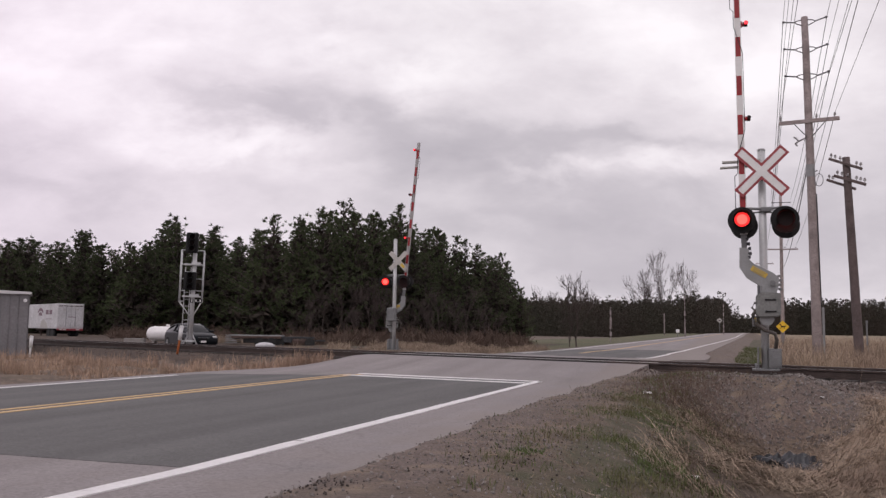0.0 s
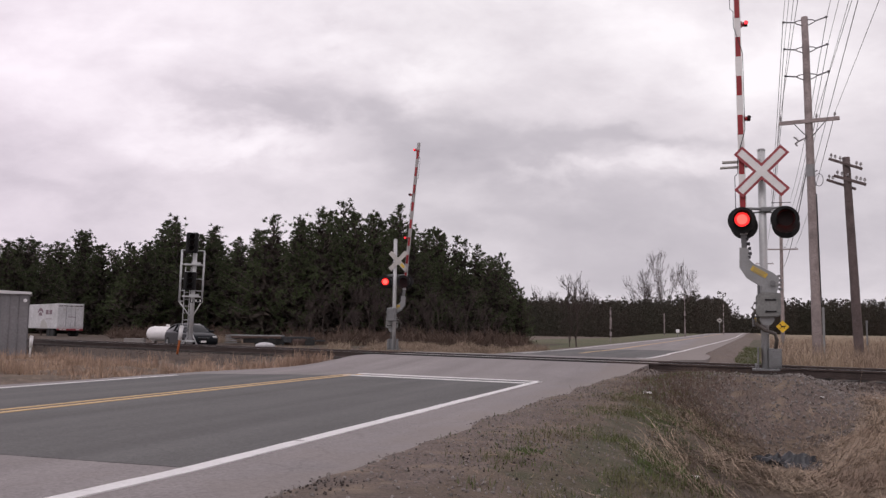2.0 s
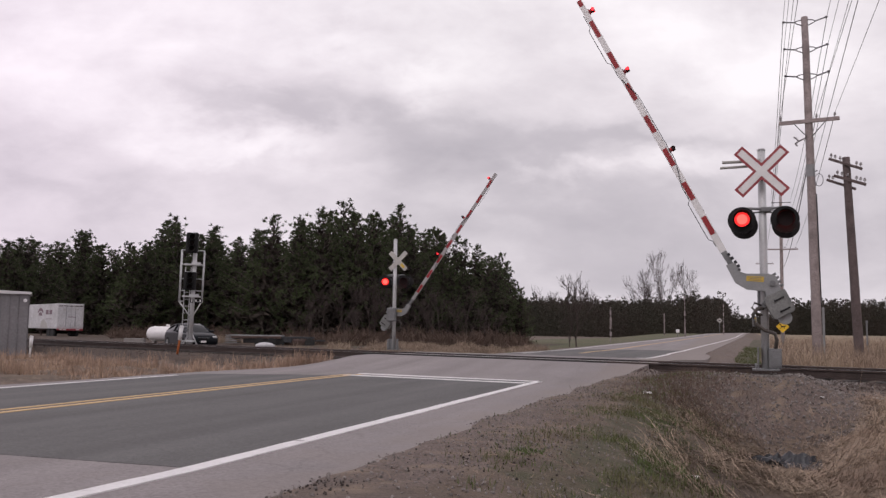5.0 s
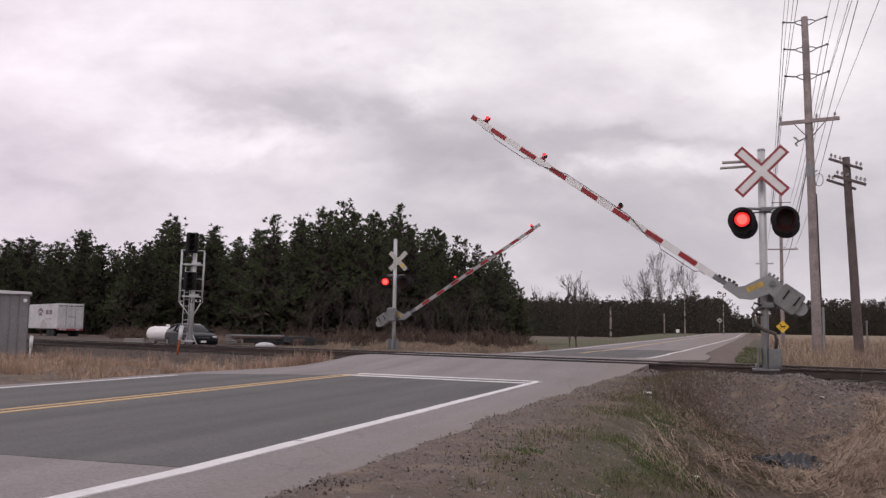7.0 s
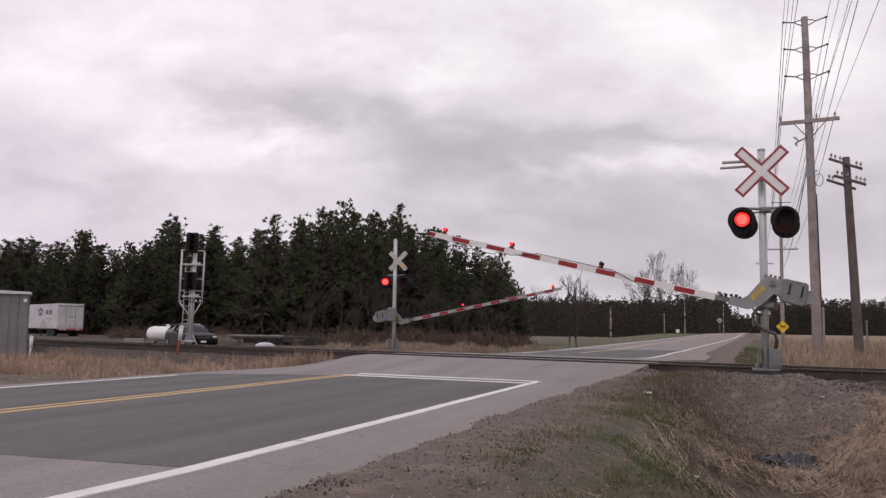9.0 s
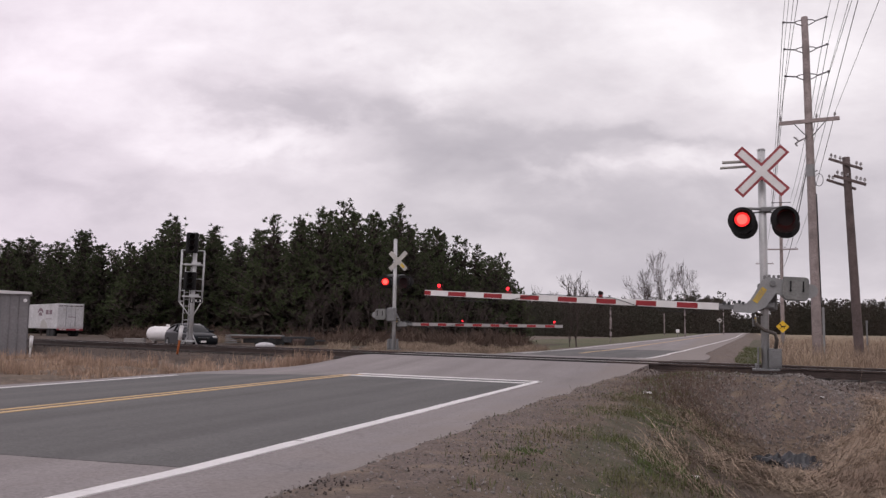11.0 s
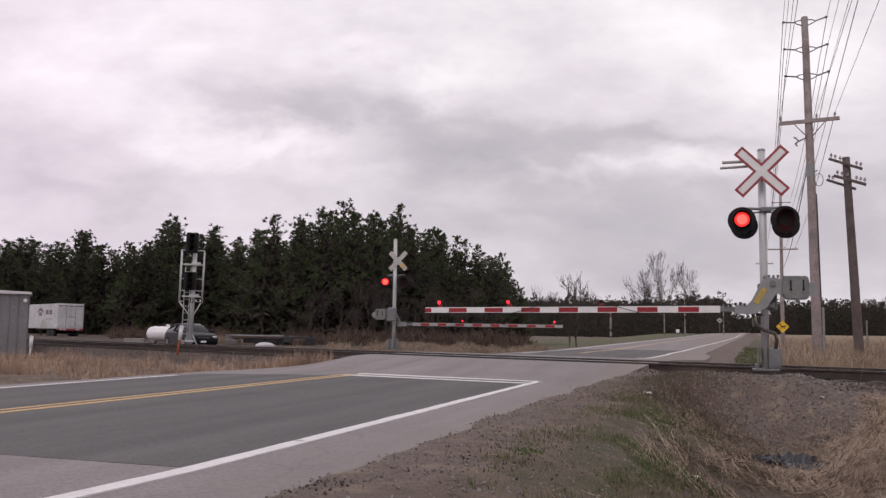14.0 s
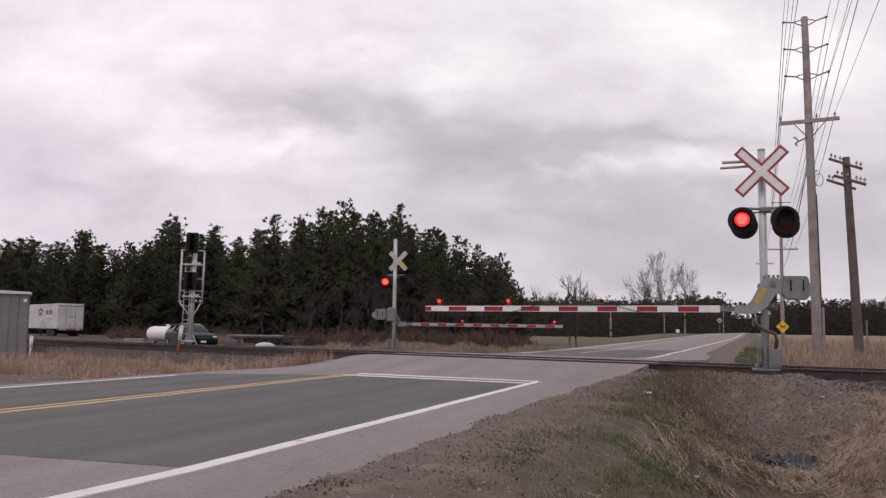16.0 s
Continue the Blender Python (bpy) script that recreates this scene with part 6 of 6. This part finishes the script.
# litter in the ditch
for k, (x, y, s) in enumerate(((-1.02, 12.9, 0.06), (-0.23, 7.5, 0.05), (1.42, 14.0, 0.05), (2.25, 14.3, 0.13))):
    bm = bmesh.new()
    bmesh.ops.create_grid(bm, x_segments=5, y_segments=3, size=s)
    for v in bm.verts:
        v.co.y *= 0.5
        v.co.z = 0.35 * s * noise.noise(Vector((v.co.x * 14, v.co.y * 14, k))) + 0.2 * s
    bmesh.ops.solidify(bm, geom=bm.faces[:], thickness=0.004)
    ob = part("paper_scrap", bm, M["litter"])
    ob.matrix_basis = pose(x, y, ground_z(x, y) + 0.02, 20, 0, 40 * k)
    tagged(ob, "crumpled white paper scrap on the ground", "litter", "litter in the ditch")
bm = bmesh.new()
bmesh.ops.create_grid(bm, x_segments=26, y_segments=12, size=0.44)
for v in bm.verts:
    f = noise.noise(Vector((v.co.x * 5, v.co.y * 7, 2))) + 0.5 * noise.noise(Vector((v.co.x * 13, v.co.y * 13, 5)))
    v.co.y *= 0.42 * (1.1 + 0.5 * math.sin(v.co.x * 6))
    v.co.z = 0.09 + 0.10 * f
bmesh.ops.solidify(bm, geom=bm.faces[:], thickness=0.005)
ob = part("plastic_sheet", bm, M["bag"])
ob.matrix_basis = pose(0.60, 10.75, ground_z(0.6, 10.75) + 0.03, 8, 0, 14)
tagged(ob, "crumpled black plastic sheet lying in the ditch", "litter")


# ---- clouds ----
def cloud_material():
    """A closed deck of stratocumulus: pale bellies, greyer folds, drawn out towards the horizon."""
    m = bpy.data.materials.new("cloud_deck")
    m.use_nodes = True
    n, l = m.node_tree.nodes, m.node_tree.links
    n.clear()
    out, em = n.new("ShaderNodeOutputMaterial"), n.new("ShaderNodeEmission")
    co = n.new("ShaderNodeTexCoord")
    sep = n.new("ShaderNodeSeparateXYZ")
    l.new(co.outputs["Object"], sep.inputs[0])

    def calc(op, a, b=None):
        q = n.new("ShaderNodeMath")
        q.operation = op
        for i, s in enumerate((a, b)):
            if s is None:
                continue
            if isinstance(s, (int, float)):
                q.inputs[i].default_value = s
            else:
                l.new(s, q.inputs[i])
        return q.outputs[0]

    # bearing and height as tangents on the deck's own axis
    tx = calc("DIVIDE", sep.outputs["X"], sep.outputs["Y"])
    tz = calc("DIVIDE", sep.outputs["Z"], sep.outputs["Y"])
    flat = calc("ADD", tz, 0.30)
    cx = calc("DIVIDE", calc("MULTIPLY", tx, 1.0), flat)
    cy = calc("DIVIDE", 1.0, flat)
    vec = n.new("ShaderNodeCombineXYZ")
    l.new(cx, vec.inputs[0])
    l.new(cy, vec.inputs[1])

    def fbm(scale, detail, rough, seed):
        t = n.new("ShaderNodeTexNoise")
        t.inputs["Scale"].default_value, t.inputs["Detail"].default_value, t.inputs["Roughness"].default_value = scale, detail, rough
        mp = n.new("ShaderNodeMapping")
        mp.inputs["Location"].default_value = (seed, seed * 0.7, seed * 1.3)
        l.new(vec.outputs[0], mp.inputs["Vector"])
        l.new(mp.outputs[0], t.inputs["Vector"])
        t.inputs["Distortion"].default_value = 0.35
        return t.outputs["Fac"]

    near = n.new("ShaderNodeCombineXYZ")
    l.new(tx, near.inputs[0])
    l.new(calc("MULTIPLY", tz, 1.9), near.inputs[1])

    def puff(scale, detail, rough, seed):
        t = n.new("ShaderNodeTexNoise")
        t.inputs["Scale"].default_value, t.inputs["Detail"].default_value, t.inputs["Roughness"].default_value = scale, detail, rough
        mp = n.new("ShaderNodeMapping")
        mp.inputs["Location"].default_value = (seed, seed * 0.7, seed * 1.3)
        l.new(near.outputs[0], mp.inputs["Vector"])
        l.new(mp.outputs[0], t.inputs["Vector"])
        t.inputs["Distortion"].default_value = 0.25
        return t.outputs["Fac"]

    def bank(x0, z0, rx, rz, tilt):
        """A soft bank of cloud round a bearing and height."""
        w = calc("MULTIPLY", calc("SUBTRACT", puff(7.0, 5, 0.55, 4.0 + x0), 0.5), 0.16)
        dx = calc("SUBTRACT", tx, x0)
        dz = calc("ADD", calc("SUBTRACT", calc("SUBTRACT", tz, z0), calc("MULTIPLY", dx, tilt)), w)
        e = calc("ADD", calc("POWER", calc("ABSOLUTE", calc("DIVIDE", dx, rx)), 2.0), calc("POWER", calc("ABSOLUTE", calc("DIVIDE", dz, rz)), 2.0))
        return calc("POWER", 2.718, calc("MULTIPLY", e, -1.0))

    v = calc("MULTIPLY", calc("SUBTRACT", fbm(1.7, 8, 0.55, 2.0), 0.5), 0.24)
    v = calc("ADD", v, calc("MULTIPLY", calc("SUBTRACT", puff(5.0, 9, 0.58, 7.0), 0.5), 0.34))
    v = calc("ADD", v, calc("MULTIPLY", calc("SUBTRACT", puff(13.0, 6, 0.55, 3.0), 0.5), 0.18))
    v = calc("ADD", v, 0.80)
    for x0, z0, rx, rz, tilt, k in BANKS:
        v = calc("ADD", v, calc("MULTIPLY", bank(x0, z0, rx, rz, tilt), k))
    ramp = n.new("ShaderNodeValToRGB")
    cr = ramp.color_ramp
    cr.elements[0].position, cr.elements[0].color = 0.30, (0.40, 0.38, 0.42, 1)
    cr.elements[1].position, cr.elements[1].color = 1.0, (1.0, 0.968, 0.985, 1)
    e = cr.elements.new(0.62)
    e.color = (0.585, 0.555, 0.59, 1)
    e = cr.elements.new(0.82)
    e.color = (0.785, 0.745, 0.775, 1)
    l.new(v, ramp.inputs[0])
    tone = n.new("ShaderNodeMix")      # the camera's lilac edge tint, put into the cloud colour on one side
    tone.data_type = "RGBA"
    tone.blend_type = "MULTIPLY"
    side = n.new("ShaderNodeMapRange")
    side.inputs["From Min"].default_value, side.inputs["From Max"].default_value = 0.0, -0.5
    l.new(tx, side.inputs["Value"])
    l.new(side.outputs[0], tone.inputs["Factor"])
    l.new(ramp.outputs[0], tone.inputs["A"])
    tone.inputs["B"].default_value = (1.015, 0.972, 1.02, 1)
    l.new(tone.outputs["Result"], em.inputs["Color"])
    em.inputs["Strength"].default_value = 1.0
    l.new(em.outputs[0], out.inputs["Surface"])
    return m


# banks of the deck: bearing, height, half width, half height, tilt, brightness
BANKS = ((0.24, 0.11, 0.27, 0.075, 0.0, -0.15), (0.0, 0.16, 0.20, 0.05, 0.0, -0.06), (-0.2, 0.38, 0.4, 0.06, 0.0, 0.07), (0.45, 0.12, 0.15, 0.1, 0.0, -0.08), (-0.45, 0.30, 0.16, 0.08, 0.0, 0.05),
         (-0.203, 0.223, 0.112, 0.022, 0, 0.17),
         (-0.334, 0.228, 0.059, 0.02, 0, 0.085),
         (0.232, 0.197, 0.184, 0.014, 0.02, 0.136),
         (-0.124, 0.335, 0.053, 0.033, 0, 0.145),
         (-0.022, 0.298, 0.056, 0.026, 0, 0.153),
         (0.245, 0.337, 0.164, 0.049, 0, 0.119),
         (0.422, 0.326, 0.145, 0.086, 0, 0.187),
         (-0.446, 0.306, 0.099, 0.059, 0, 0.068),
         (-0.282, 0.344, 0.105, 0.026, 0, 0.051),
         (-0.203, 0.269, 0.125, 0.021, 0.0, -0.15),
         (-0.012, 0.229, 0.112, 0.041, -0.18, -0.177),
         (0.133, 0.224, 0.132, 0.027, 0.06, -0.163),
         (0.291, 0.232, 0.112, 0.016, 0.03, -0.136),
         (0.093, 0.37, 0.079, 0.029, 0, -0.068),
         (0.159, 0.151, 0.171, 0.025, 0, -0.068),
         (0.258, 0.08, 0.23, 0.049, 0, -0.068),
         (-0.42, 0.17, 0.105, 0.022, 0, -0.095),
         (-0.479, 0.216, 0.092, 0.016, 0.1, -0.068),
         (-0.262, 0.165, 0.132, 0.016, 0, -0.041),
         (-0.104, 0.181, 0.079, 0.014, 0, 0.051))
R_SKY = 3600.0
vs, fs = [], []
na, ne = 48, 24
for j in range(ne + 1):
    el = radians(-3 + 60 * j / ne)
    for i in range(na + 1):
        az = radians(-70 + 140 * i / na)
        vs.append((R_SKY * math.cos(el) * math.sin(az), R_SKY * math.cos(el) * math.cos(az), R_SKY * math.sin(el)))
for j in range(ne):
    for i in range(na):
        k = j * (na + 1) + i
        fs.append((k, k + 1, k + na + 2, k + na + 1))
clouds = from_arrays("cloud_backdrop", vs, fs, cloud_material(), "closed deck of grey and pale lilac clouds", "sky", "structure", smooth=True)


# ---- what moves ----
def motions():
    base = Matrix.Translation((0, 0, EYE.z)) @ pose(0, 0, 0, 0, 0, math.degrees(AIM_YAW))
    walk(clouds, [(0.0, base @ pose(0, 0, 0, 0, 0, 1.0)), (16.0, base @ pose(0, 0, 0, 0, 0, -0.9))])
    near = ((0, 89.4), (2.85, 89.4), (3.1, 88.6), (3.5, 83.9), (4.0, 76.4), (4.2, 73.4), (5.0, 62.3), (5.7, 52.7), (6.3, 44.4), (6.5, 41.7), (7.0, 35.2), (7.5, 29.0), (8.0, 23.0), (8.5, 17.6), (9.0, 13.1), (9.2, 11.6), (9.7, 8.5), (10.2, 5.8), (10.7, 3.7), (11.0, 2.6), (11.3, 1.55), (11.5, 0.8), (11.75, -0.25), (12.0, -0.58), (12.5, -0.02), (13.0, -0.58), (13.5, -0.02), (14.0, -0.49), (14.5, -0.3), (15.0, -0.02), (15.5, -0.49), (16, -0.2))
    far = ((0, 85.0), (2.7, 85.0), (3.0, 83.6), (3.5, 76.2), (4.0, 68.2), (4.2, 65.4), (5.0, 55.6), (5.7, 47.4), (6.3, 40.4), (6.5, 38.3), (7.0, 33.2), (7.5, 27.9), (8.0, 22.2), (8.5, 16.8), (9.0, 11.6), (9.2, 9.9), (9.7, 5.8), (10.1, 2.6), (10.5, 0.5), (10.8, -0.2), (16, -0.2))
    walk(near_gate, [(t, Matrix.Translation(GATE_AT) @ pose(0, 0, 0, 0, a, 0)) for t, a in near])
    walk(far_gate, [(t, Matrix.Translation(FGATE_AT) @ pose(0, 0, 0, 0, -a, 0)) for t, a in far])
    # added discs turn lit and dark faces to the road, so the lamps flash
    def turns(first_lit):
        rows, lit, k = [(0.0, 0 if first_lit else 180)], first_lit, 0
        while True:
            t = 0.45 + 0.4967 * k
            if t > 15.95:
                break
            a, b = (0, 180) if lit else (180, 0)
            f0 = round(t * FPS + 0.01) / FPS
            rows += [(f0 - 2 / FPS, a), (f0 - 1 / FPS, a + (b - a) / 3), (f0, a + 2 * (b - a) / 3), (f0 + 1 / FPS, b)]
            lit = not lit
            k += 1
        rows.append((16.0, 0 if lit else 180))
        return rows

    for lamps, first in ((flash_left, True), (flash_right, False)):
        for ob_ in lamps:
            at = ob_.matrix_basis.translation.copy()
            walk(ob_, [(t, Matrix.Translation(at) @ pose(0, 0, 0, 0, 0, a)) for t, a in turns(first)])
    for (hs, ob_), first in ((near_lamps[1], True), (near_lamps[2], False), (far_lamps[1], False), (far_lamps[2], True)):
        at = ob_.matrix_basis.translation.copy()
        walk(ob_, [(t, Matrix.Translation(at) @ pose(0, 0, 0, 0, 0, a)) for t, a in turns(first)])


motions()
